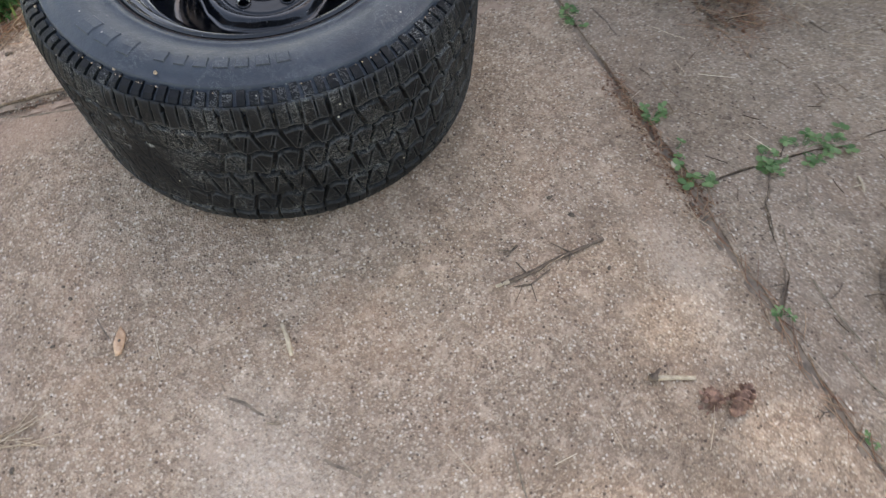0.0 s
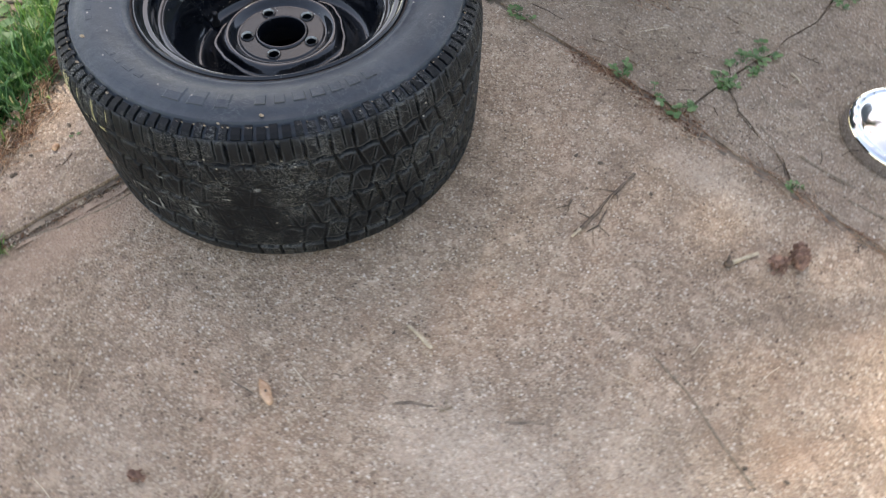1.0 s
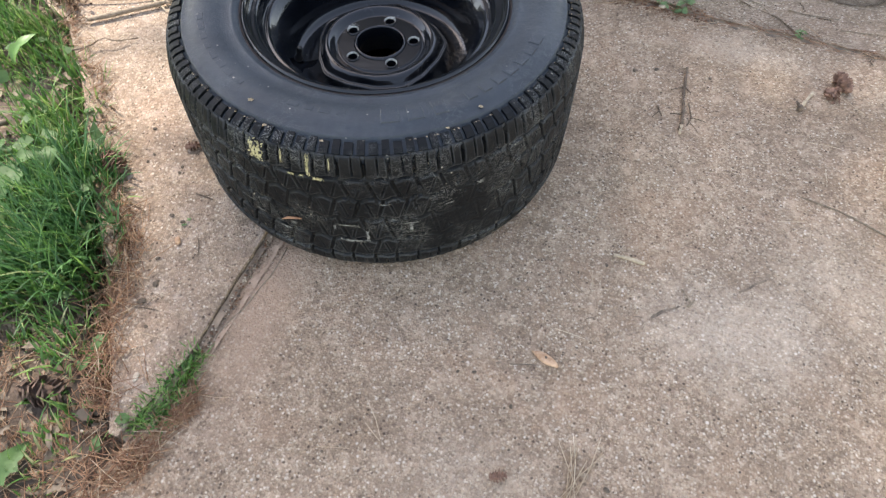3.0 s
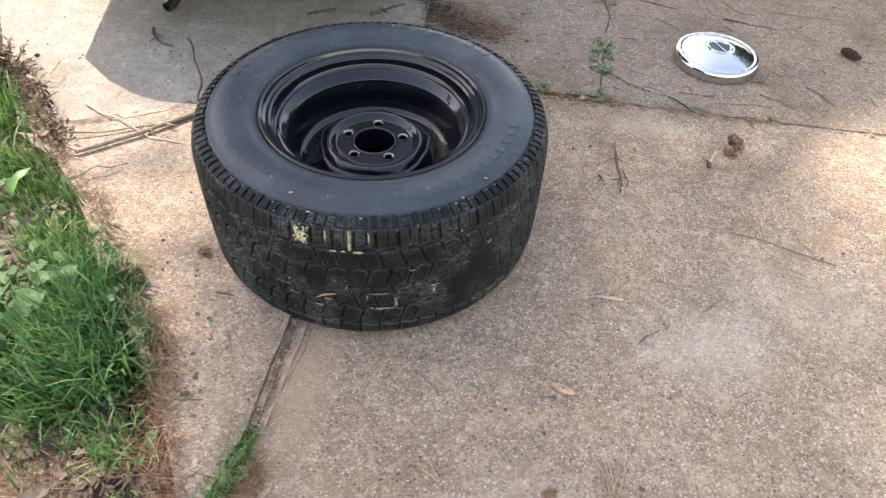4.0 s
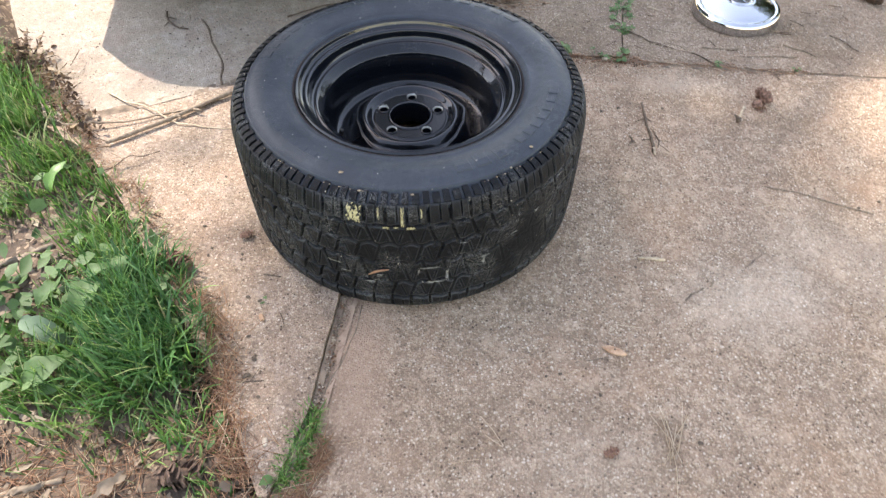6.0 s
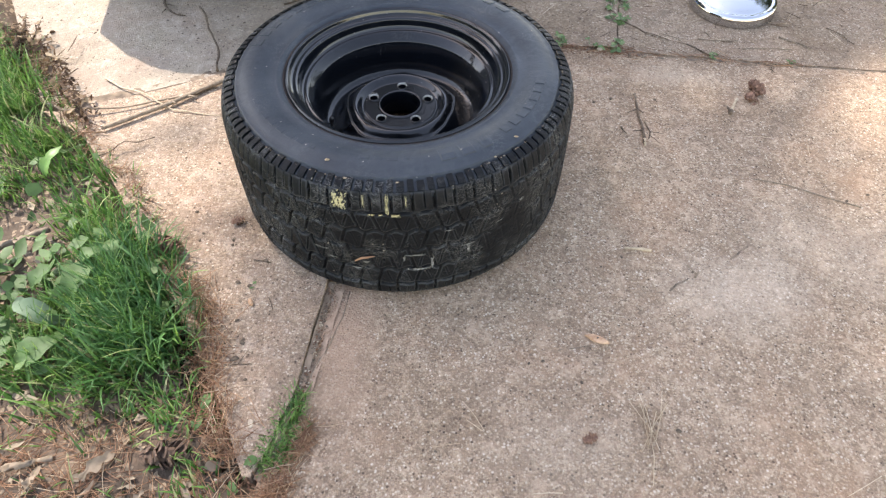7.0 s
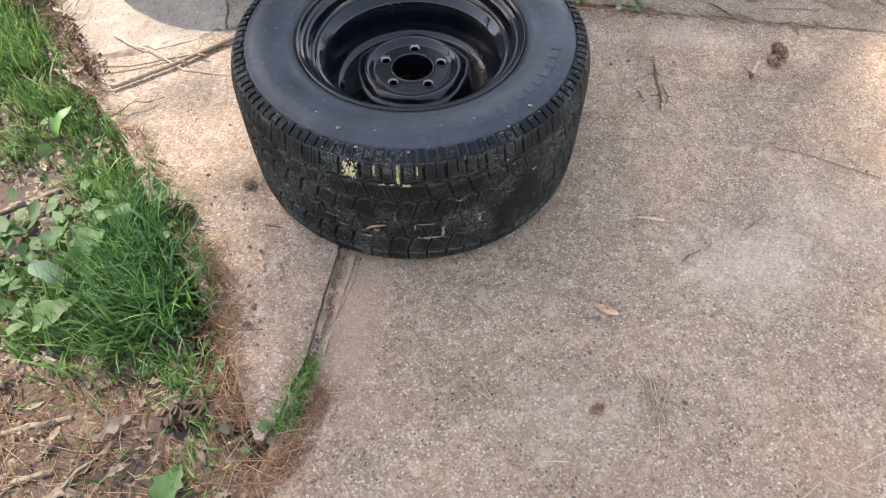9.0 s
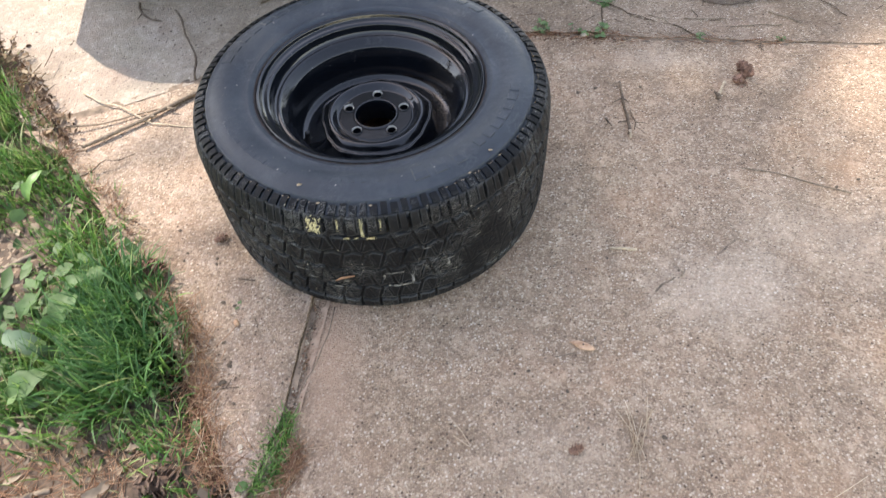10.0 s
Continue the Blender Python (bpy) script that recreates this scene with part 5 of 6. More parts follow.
for k, (x, y, L, W, turn) in enumerate(((-0.465, -0.700, 0.085, 0.020, 48), (-0.525, -0.275, 0.050, 0.013, 105), (-0.790, -0.215, 0.05, 0.012, -25), (-0.770, -0.36, 0.055, 0.018, 30), (-0.54, -0.72, 0.06, 0.022, 80),
                                        (-0.60, -0.69, 0.07, 0.020, 20), (-0.43, -0.755, 0.05, 0.012, 35), (-0.28, -0.73, 0.055, 0.010, 120), (-0.255, -0.785, 0.05, 0.010, 30), (-0.51, -0.79, 0.06, 0.02, 10),
                                        (-0.37, -0.735, 0.035, 0.010, 60), (-0.655, -0.62, 0.06, 0.018, 140), (-0.71, -0.05, 0.055, 0.018, 15), (-0.68, -0.09, 0.05, 0.014, 70), (-0.415, -0.60, 0.045, 0.010, 20))):
    lying_leaf(x, y, 0.004, L * 0.8, W * 0.62, turn, -8, 14 - 7 * (k % 5), DRY_LEAF, "curled tan dry leaf on the litter", 40 + k, "dry_leaf", 0.7, 0.35, 0.4)


def weed(x, y, count, size, seed, spread, label="low clover-like weed growing from the joint"):
    """A low weed: short stems with small rounded leaves."""
    rng = random.Random(seed)
    root = thing("weed", label, "weed", "weeds in the joints", m=pose(x, y, -0.004))
    stems, leaves = [], []
    for _ in range(count):
        a, r = rng.uniform(0, 2 * math.pi), spread * math.sqrt(rng.random())
        p = Vector((r * math.cos(a) * 1.15, r * math.sin(a) * 1.15, rng.uniform(0.006, 0.018)))
        stems.append(tube([(0, 0, 0), p * 0.6 + Vector((0, 0, 0.006)), p], [0.0009, 0.0008, 0.0006], 4))
        for j in range(3):
            b = a + (j - 1) * 1.5 + rng.uniform(-0.3, 0.3)
            L, W = size * rng.uniform(0.55, 1.05), size * rng.uniform(0.28, 0.42)
            d, s = Vector((math.cos(b), math.sin(b), rng.uniform(-0.15, 0.35))).normalized(), Vector((-math.sin(b), math.cos(b), rng.uniform(-0.2, 0.2)))
            vs = [p, p + d * L * 0.35 - s * W * 0.8, p + d * L * 0.8 - s * W * 0.8, p + d * L, p + d * L * 0.8 + s * W * 0.8, p + d * L * 0.35 + s * W * 0.8, p + d * L * 0.55 - Vector((0, 0, W * 0.25))]
            leaves.append((vs, [(0, 1, 6), (1, 2, 6), (2, 3, 6), (3, 4, 6), (4, 5, 6), (5, 0, 6)]))
    v, f = joined(stems)
    part("stem", mesh_of("stem", v, f, GRASS_DARK), root)["kind"] = "stuff"
    v, f = joined(leaves)
    part("leaves", mesh_of("leaves", v, f, LEAF_WEED), root)["kind"] = "stuff"


weed(0.528, 0.524, 9, 0.017, 1, 0.028)
weed(0.475, 0.535, 4, 0.010, 2, 0.014)
weed(0.395, 0.540, 8, 0.014, 3, 0.024)
weed(0.556, 0.668, 12, 0.016, 4, 0.034)
weed(0.570, 0.735, 9, 0.015, 5, 0.030)
weed(0.590, 0.795, 9, 0.017, 6, 0.030)
weed(0.800, 0.490, 5, 0.010, 7, 0.016)
weed(0.628, 1.090, 10, 0.015, 8, 0.034)
weed(0.045, 0.600, 12, 0.016, 9, 0.05)
weed(0.120, 0.555, 8, 0.014, 10, 0.035)
weed(0.060, 0.83, 6, 0.012, 11, 0.03)
weed(1.000, 0.468, 3, 0.008, 12, 0.010)
weed(-0.274, -0.318, 3, 0.006, 13, 0.007, "tiny green sprig lying on pale concrete")

EDGE_Y = [-1.6, -0.90, -0.673, -0.55, -0.51, -0.45, -0.38, -0.304, -0.19, -0.06, 0.04, 0.20, 0.463, 0.54, 0.75, 1.6]
EDGE_X = [-0.40, -0.26, -0.222, -0.279, -0.305, -0.31, -0.338, -0.397, -0.487, -0.57, -0.685, -0.82, -1.04, -1.17, -1.30, -1.75]


def edge_x(y):
    """Where the grass gives way to concrete."""
    return float(np.interp(y, EDGE_Y, EDGE_X))


def oval(x, y, cx, cy, rx, ry):
    return ((x - cx) / rx) ** 2 + ((y - cy) / ry) ** 2


def blade(rng, x, y, z, L, w, lean, heading, bend):
    """A grass blade: a thin strip that arches over; verts and faces."""
    d = Vector((math.cos(heading), math.sin(heading), 0))
    s = Vector((-d.y, d.x, 0))
    v = []
    p, a = Vector((x, y, z)), lean
    seg = 4
    for i in range(seg + 1):
        f = i / seg
        ww = w * (1 - f ** 1.6) + 0.0003
        v += [p - s * ww, p + s * ww]
        p = p + (d * math.sin(a) + Vector((0, 0, 1)) * math.cos(a)) * (L / seg)
        a += bend / seg
    return v, [(2 * i, 2 * i + 1, 2 * i + 3, 2 * i + 2) for i in range(seg)]


def build_grass():
    rng = random.Random(21)
    sets = {"grass": [], "dark_grass": []}
    clumps = [(rng.uniform(-1.7, -0.25), rng.uniform(-1.1, 1.25), rng.uniform(0, 6.28)) for _ in range(4700)]
    for cx, cy, turn in clumps:
        ex = edge_x(cy)
        if cx > ex - 0.008:
            continue
        lush = 1.0
        bare = min(oval(cx, cy, -0.80, -0.24, 0.11, 0.15), oval(cx, cy, -0.47, -0.755, 0.27, 0.165), oval(cx, cy, -0.73, -0.62, 0.12, 0.10), oval(cx, cy, -0.70, -0.07, 0.045, 0.05))
        if bare < 1.0:
            lush = 0.10
        elif bare < 1.4:
            lush = 0.5
        if cy < -0.53 and cx > -0.34:
            lush = 0.55
        dark = oval(cx, cy, -0.46, -0.36, 0.13, 0.16) < 1.0
        thin = 0.80 + 0.75 * noise.noise((cx * 9, cy * 9, 4.0)) + 0.35 * noise.noise((cx * 24, cy * 24, 7.0))
        if not dark and cy < 0.16:
            lush *= max(0.12, min(1.0, thin))
        if oval(cx, cy, -0.40, -0.565, 0.15, 0.055) < 1.0:
            lush = 0.75
        for _ in range(int(rng.uniform(9, 20) * lush * (1.3 if dark else 1.0))):
            x, y = cx + rng.gauss(0, 0.022), cy + rng.gauss(0, 0.022)
            if x > edge_x(y) - 0.004:
                continue
            L = rng.uniform(0.045, 0.120) * (1.12 if dark else 0.92) * (0.55 if lush < 0.9 else 1)
            heading = turn + rng.gauss(0, 0.7)
            if x > edge_x(y) - 0.05:
                L *= 0.7 if y > -0.30 else 0.62
                if rng.random() < 0.4:
                    heading = rng.gauss(0.2, 0.7)
            sets["dark_grass" if dark and rng.random() < 0.75 else "grass"].append(
                blade(rng, x, y, ground_height(x, y) + 0.012, L, rng.choice((0.0011, 0.0016, 0.0021, 0.0030)) * rng.uniform(0.85, 1.15), rng.uniform(0.03, 0.62), heading, rng.uniform(0.1, 1.15)))
    for name, mat, label in (("grass", GRASS, "bright green lawn grass with some straw"), ("dark_grass", GRASS_DARK, "lush dark green tuft of grass")):
        v, f = joined(sets[name])
        thing(name, label, "grass", data=mesh_of(name, v, f, mat), kind="stuff")
    # rough lawn that runs on beside the driveway
    out = []
    for _ in range(9000):
        cx, cy = -0.3 - 5.2 * rng.random() ** 1.5, rng.uniform(-4.5, 4.5)
        rim = min(edge_x(cy), -1.85 - (cy - 1.9) * 0.283) if cy > 1.6 else edge_x(cy) + (0.1 if cy < -1.6 else 0)
        if cx > rim - 0.08 or (-1.7 < cx and -1.1 < cy < 1.25) or rng.random() < (abs(cx) + abs(cy) - 3) / 7:
            continue
        turn = rng.uniform(0, 6.28)
        for _ in range(6):
            x, y = cx + rng.gauss(0, 0.035), cy + rng.gauss(0, 0.035)
            out.append(blade(rng, x, y, -0.05, rng.uniform(0.10, 0.18), rng.uniform(0.002, 0.0035), rng.uniform(0.05, 0.8), turn + rng.gauss(0, 0.9), rng.uniform(0.1, 1.1)))
    v, f = joined(out)
    thing("grass", "rough green lawn beside the driveway", "grass", data=mesh_of("grass", v, f, GRASS), kind="stuff")
    # the tuft that fills the end of the sunken joint
    out = []
    for _ in range(900):
        f = rng.random() ** 0.8
        y = -0.535 - 0.135 * f
        x = float(np.interp(y, [p[1] for p in JOINT_C], [p[0] for p in JOINT_C])) + 0.003 + rng.gauss(0, 0.007 + 0.006 * f)
        out.append(blade(rng, x, y, -0.006, rng.uniform(0.014, 0.036), rng.uniform(0.0009, 0.0017), rng.uniform(0.2, 1.1), rng.uniform(0, 6.28), rng.uniform(0.1, 1.2)))
    v, f = joined(out)
    thing("grass_tuft", "short green grass growing in the joint", "grass", data=mesh_of("grass_tuft", v, f, GRASS), kind="stuff")


build_grass()


def flakes(name, label, category, rng, count, place, smin, smax, mat, lift, tilt, thin):
    """Small torn or lobed leaves, each curled a little."""
    out = []
    for _ in range(count):
        x, y = place()
        L = rng.uniform(smin, smax)
        W = L * rng.uniform(*thin)
        m = pose(x, y, ground_height(x, y) + rng.uniform(*lift), rng.gauss(0, tilt), rng.gauss(0, tilt), rng.uniform(0, 360))
        curl = rng.uniform(-0.25, 0.5)
        vs = []
        for i, (fx, fy) in enumerate(((-0.5, 0), (-0.22, -0.42), (0.15, -0.5), (0.5, 0), (0.18, 0.5), (-0.2, 0.40))):
            j = 1 + rng.uniform(-0.35, 0.25)
            vs.append(m @ Vector((fx * L * j, fy * W * j, (fx * fx * 2 + abs(fy)) * curl * W)))
        vs.append(m @ Vector((0, 0, 0)))
        out.append((vs, [(i, (i + 1) % 6, 6) for i in range(6)]))
    v, f = joined(out)
    thing(name, label, category, data=mesh_of(name, v, f, mat), kind="stuff")


def build_low_cover():
    rng = random.Random(91)

    def lawn():
        while True:
            x, y = rng.uniform(-1.05, -0.36), rng.uniform(-0.52, 0.10)
            if x < edge_x(y) - 0.02 and (oval(x, y, -0.66, -0.40, 0.17, 0.22) < 1 or rng.random() < 0.16):
                return x, y
    flakes("low_weeds", "small broad-leaved weeds among the grass", "weed", rng, 300, lawn, 0.016, 0.046, LEAF, (0.022, 0.068), 24, (0.5, 0.8))

    def litter():
        while True:
            x, y = rng.uniform(-0.98, -0.22), rng.uniform(-0.98, -0.08)
            d = min(oval(x, y, -0.80, -0.24, 0.13, 0.17), oval(x, y, -0.47, -0.76, 0.30, 0.19), oval(x, y, -0.73, -0.62, 0.14, 0.12))
            if x < edge_x(y) + 0.01 and d < 1 and oval(x, y, -0.345, -0.652, 0.055, 0.042) > 1:
                return x, y
    flakes("leaf_litter", "torn tan dead leaves on the soil", "leaf litter", rng, 620, litter, 0.006, 0.034, DRY_LEAF, (0.010, 0.026), 16, (0.3, 0.7))
    flakes("leaf_litter", "dark rotting leaf scraps on the soil", "leaf litter", rng, 420, litter, 0.008, 0.030, DARK_LEAF, (0.008, 0.022), 14, (0.3, 0.8))


    def dead():
        f = rng.random()
        if f < 0.45:
            return -1.06 + rng.gauss(0, 0.035), 0.445 + rng.gauss(0, 0.030)
        y = rng.uniform(0.14, 0.44)
        return edge_x(y) + rng.gauss(0.012, 0.022), y
    flakes("dead_weeds", "curled brown dead weeds at the lawn's edge", "weed", rng, 420, dead, 0.008, 0.026, DEAD, (0.022, 0.075), 45, (0.25, 0.6))


build_low_cover()


def build_dead_weed():
    """A withered clump at the lawn's corner: crooked stalks with shrivelled leaves."""
    rng = random.Random(63)
    clump = thing("dead_weed", "withered dark brown weed clump beside sunlit concrete", "weed", m=pose(-1.075, 0.455, -0.01))
    stalks, leaves = [], []
    for _ in range(34):
        a, r = rng.uniform(0, 6.28), 0.035 * math.sqrt(rng.random())
        foot = Vector((r * math.cos(a), r * math.sin(a), 0))
        tip = foot + Vector((rng.gauss(0.01, 0.030), rng.gauss(0, 0.025), rng.uniform(0.035, 0.095)))
        line = wander(foot, tip, 5, 0.006, rng)
        stalks.append(tube(line, [0.0022, 0.0020, 0.0018, 0.0015, 0.0012, 0.0008], 5, 0.2, rng))
        for q in line[2:]:
            for _ in range(2):
                d = Vector((rng.gauss(0, 1), rng.gauss(0, 1), rng.gauss(-0.2, 0.7))).normalized()
                e = d.cross(Vector((0.3, 0.2, 0.9))).normalized()
                L, w = rng.uniform(0.008, 0.022), rng.uniform(0.002, 0.006)
                up = d.cross(e) * w * 0.7
                leaves.append(([q, q + d * L * 0.5 + e * w + up, q + d * L, q + d * L * 0.5 - e * w + up], [(0, 1, 2), (0, 2, 3)]))
    v, f = joined(stalks)
    part("stalk", mesh_of("stalk", v, f, BARK), clump)["kind"] = "stuff"
    v, f = joined(leaves)
    part("leaves", mesh_of("leaves", v, f, DEAD), clump, "shrivelled brown leaves")["kind"] = "stuff"


build_dead_weed()


def needle_heap(name, label, rng, count, place, Lmin=0.04, Lmax=0.085, heading=None, spread=1.0, width=0.0006, height=0.008, mat=None):
    """Loose brown pine needles; place() gives the middle of each."""
    out = []
    for _ in range(count):
        x, y, z = place()
        L = rng.uniform(Lmin, Lmax)
        a = rng.uniform(0, 6.28) if heading is None else heading + rng.gauss(0, spread)
        d = Vector((math.cos(a), math.sin(a), rng.uniform(-0.10, 0.10)))
        s = Vector((-d.y, d.x, 0)) * width
        m = Vector((x, y, z + rng.uniform(0.001, height)))
        bow = Vector((-d.y, d.x, 0)) * rng.uniform(-0.05, 0.05) * L
        p = [m - d * L / 2, m + bow, m + d * L / 2]
        up = Vector((0, 0, width * 1.4))
        vs = []
        for q in p:
            vs += [q - s, q + s, q + up]
        fs = []
        for i in (0, 3):
            for j in range(3):
                k = (j + 1) % 3
                fs.append((i + j, i + k, i + 3 + k, i + 3 + j))
        out.append((vs, fs))
    v, f = joined(out)
    thing(name, label, "pine needles", data=mesh_of(name, v, f, mat or NEEDLE), kind="stuff")


def build_needles():
    rng = random.Random(33)

    def corner():
        f = rng.random()
        x, y = -0.186 + 0.072 * f + rng.gauss(0, 0.004 + 0.014 * (1 - f)), -0.785 + 0.18 * f + rng.gauss(0, 0.014)
        return x, y, 0.001
    needle_heap("pine_needles", "drift of brown pine needles at the slab corner", rng, 250, corner, 0.018, 0.055, heading=1.05, spread=0.85, height=0.012)

    def litter():
        while True:
            x, y = rng.uniform(-0.78, -0.20), rng.uniform(-0.95, -0.58)
            if oval(x, y, -0.345, -0.652, 0.055, 0.042) > 1:
                return x, y, ground_height(x, y) + 0.012
    needle_heap("pine_needles", "scattered brown pine needles on leaf litter", rng, 2300, litter, 0.025, 0.075, height=0.018)

    def verge():
        y = rng.uniform(-0.66, -0.28) if rng.random() < 0.60 else rng.uniform(-0.28, 0.52)
        x = edge_x(y) + rng.gauss(-0.012, 0.013 + (0.007 if y < -0.30 else 0.0))
        return x, y, 0.012 if x > edge_x(y) else 0.004
    needle_heap("pine_needles", "brown pine needles along the grass edge", rng, 1000, verge, 0.02, 0.06, heading=2.2, spread=0.9, height=0.020)

    def dead():
        x, y = rng.gauss(-1.0, 0.10), 0.0
        y = rng.gauss(0.36, 0.12)
        x = edge_x(y) + rng.gauss(-0.01, 0.03)
        return x, y, 0.012
    needle_heap("dead_grass", "matted dead brown grass at the slab edge", rng, 120, dead, 0.03, 0.08, heading=0.5, spread=1.2, width=0.0010, height=0.040, mat=DEAD)

    def bundle():
        return 0.455 + rng.gauss(0, 0.011), -0.585 + rng.gauss(0, 0.014), 0.0
    needle_heap("pine_needles", "small bundle of brown pine needles on concrete", rng, 11, bundle, 0.05, 0.10, heading=1.35, spread=0.30, width=0.0006, height=0.006, mat=STRAW)

    def debris():
        f = rng.random() ** 1.3
        x = float(np.interp(f, [0, 0.4, 0.7, 1], [0.03, 0.06, 0.13, 0.22])) + rng.gauss(0, 0.022 + 0.03 * f)
        return x, float(np.interp(f, [0, 0.4, 0.7, 1], [1.20, 0.98, 0.88, 0.80])) + rng.gauss(0, 0.03), 0.004
    needle_heap("pine_needles", "brown pine needles and debris between two slabs", rng, 520, debris, 0.02, 0.07, height=0.012, mat=DEAD)

    def drifted():
        f = rng.random()
        return 0.10 + 0.22 * f + rng.gauss(0, 0.03), 0.98 - 0.16 * f + rng.gauss(0, 0.045), 0.004
    needle_heap("pine_needles", "orange-brown pine needles drifted behind the wheel", rng, 190, drifted, 0.025, 0.075, height=0.012)

    def rusty():
        x = rng.uniform(0.26, 0.62)
        y = float(np.interp(x, [p[0] for p in JOINT_A], [p[1] for p in JOINT_A])) + rng.gauss(-0.002, 0.016)
        return x, y, 0.001
    needle_heap("pine_needles", "short rust-brown needle scraps beside the long joint", rng, 130, rusty, 0.008, 0.03, heading=-0.1, spread=1.0, height=0.004)

    def joint():
        x = 0.30 + 0.75 * rng.random()
        y = float(np.interp(x, [p[0] for p in JOINT_A], [p[1] for p in JOINT_A])) + rng.gauss(0, 0.010)
        return x, y, 0.001
    needle_heap("pine_needles", "brown needles caught in the long joint", rng, 110, joint, 0.02, 0.06, heading=-0.1, spread=0.5, height=0.006)

    def lone():
        return rng.uniform(-0.45, 1.35), rng.uniform(-0.80, 1.05), 0.008
    needle_heap("pine_needles", "single brown pine needles scattered over the slabs", rng, 70, lone, 0.03, 0.075, height=0.003, mat=STRAW)


    def far():
        return rng.uniform(0.25, 1.45), rng.uniform(0.55, 1.15), 0.004
    needle_heap("twig_scraps", "short dark twig scraps and needles on the shaded slabs", rng, 110, far, 0.010, 0.05, width=0.0009, height=0.004, mat=DEAD)


build_needles()


def build_crumbs():
    """Grit and bark crumbs, too small and many to count."""
    rng = random.Random(44)

    def heap(name, label, count, place, smin, smax, mat):
        out = []
        for _ in range(count):
            x, y, z = place()
            r = rng.uniform(smin, smax)
            a = rng.uniform(0, 6.28)
            vs = [(x + r * math.cos(a + k * 1.2566) * rng.uniform(0.7, 1.2), y + r * math.sin(a + k * 1.2566) * rng.uniform(0.6, 1.1), z) for k in range(5)]
            vs += [(x + rng.uniform(-0.3, 0.3) * r, y + rng.uniform(-0.3, 0.3) * r, z + r * rng.uniform(0.5, 1.0))]
            out.append((vs, [(k, (k + 1) % 5, 5) for k in range(5)]))
        v, f = joined(out)
        thing(name, label, "grit", data=mesh_of(name, v, f, mat, False), kind="stuff")

    def anywhere():
        x, y = rng.uniform(-0.45, 1.5), rng.uniform(-0.85, 1.2)
        return x, y, slab_top(x, y) - 0.0004
    heap("grit", "dark grit scattered over the slabs", 420, anywhere, 0.001, 0.0032, CRUMB)
    heap("grit", "pale grit scattered over the slabs", 300, anywhere, 0.001, 0.0028, STONE)

    def in_joint():
        f = rng.random()
        y = -0.66 + 0.36 * f
        return float(np.interp(y, [p[1] for p in JOINT_C], [p[0] for p in JOINT_C])) + abs(rng.gauss(0.001, 0.007)), y, 0.0036
    heap("grit", "dark grit and bark in the sunken joint", 110, in_joint, 0.001, 0.0036, DEBRIS)
    heap("grit", "pale pebbles in the sunken joint", 60, in_joint, 0.0010, 0.0028, STONE)

    heap("grit", "dark leaf mould crumbs in the sunken joint", 160, in_joint, 0.001, 0.0035, CRUMB)

    def between():
        f = rng.random() ** 1.2
        x = float(np.interp(f, [0, 0.4, 0.7, 1], [0.03, 0.06, 0.13, 0.22])) + rng.gauss(0, 0.018 + 0.035 * f)
        return x, float(np.interp(f, [0, 0.4, 0.7, 1], [1.20, 0.98, 0.88, 0.80])) + rng.gauss(0, 0.03), 0.003
    heap("grit", "dark soil crumbs between two slabs", 420, between, 0.002, 0.009, CRUMB)
    heap("grit", "red-brown bark crumbs between two slabs", 420, between, 0.002, 0.007, DEBRIS)

    def rusty():
        x = rng.uniform(0.28, 0.60)
        y = float(np.interp(x, [p[0] for p in JOINT_A], [p[1] for p in JOINT_A])) + rng.gauss(-0.004, 0.014)
        return x, y, slab_top(x, y) - 0.0004
    heap("grit", "red-brown crumbs beside the long joint", 260, rusty, 0.001, 0.004, DEBRIS)

    def bright():
        x, y = rng.uniform(-1.05, -0.45), rng.uniform(0.38, 0.95)
        return x, y, slab_top(x, y) - 0.0004
    heap("grit", "dark specks on the sunlit slab", 70, bright, 0.0012, 0.0050, CRUMB)

    def litter():
        x, y = rng.uniform(-0.95, -0.22), rng.uniform(-0.95, -0.10)
        return (x, y, ground_height(x, y) + 0.008) if x < edge_x(y) else (-0.5, -0.8, 0.0)
    heap("bark_bits", "bark and wood bits in the leaf litter", 1500, litter, 0.003, 0.010, BARK_GREY)
    heap("bark_bits", "dark leaf mould in the litter", 900, litter, 0.003, 0.012, CRUMB)
    heap("bark_bits", "pale wood shreds in the leaf litter", 420, litter, 0.002, 0.007, BARK_PALE)


build_crumbs()
for k, (x0, y0, x1, y1, r) in enumerate(((-0.66, -0.70, -0.53, -0.66, 0.006), (-0.62, -0.79, -0.52, -0.75, 0.005), (-0.52, -0.80, -0.44, -0.70, 0.003), (-0.86, -0.25, -0.74, -0.17, 0.006), (-0.82, -0.36, -0.70, -0.30, 0.003))):
    rng_ = random.Random(k)
    v, f = tube(wander((x0, y0, ground_height(x0, y0) + 0.022), (x1, y1, ground_height(x1, y1) + 0.022), 6, 0.006, rng_), [r] * 7, 7, 0.25, rng_)
    thing("stick", "weathered stick half sunk in leaf litter", "twig", data=mesh_of("stick", v, f, BARK_GREY))


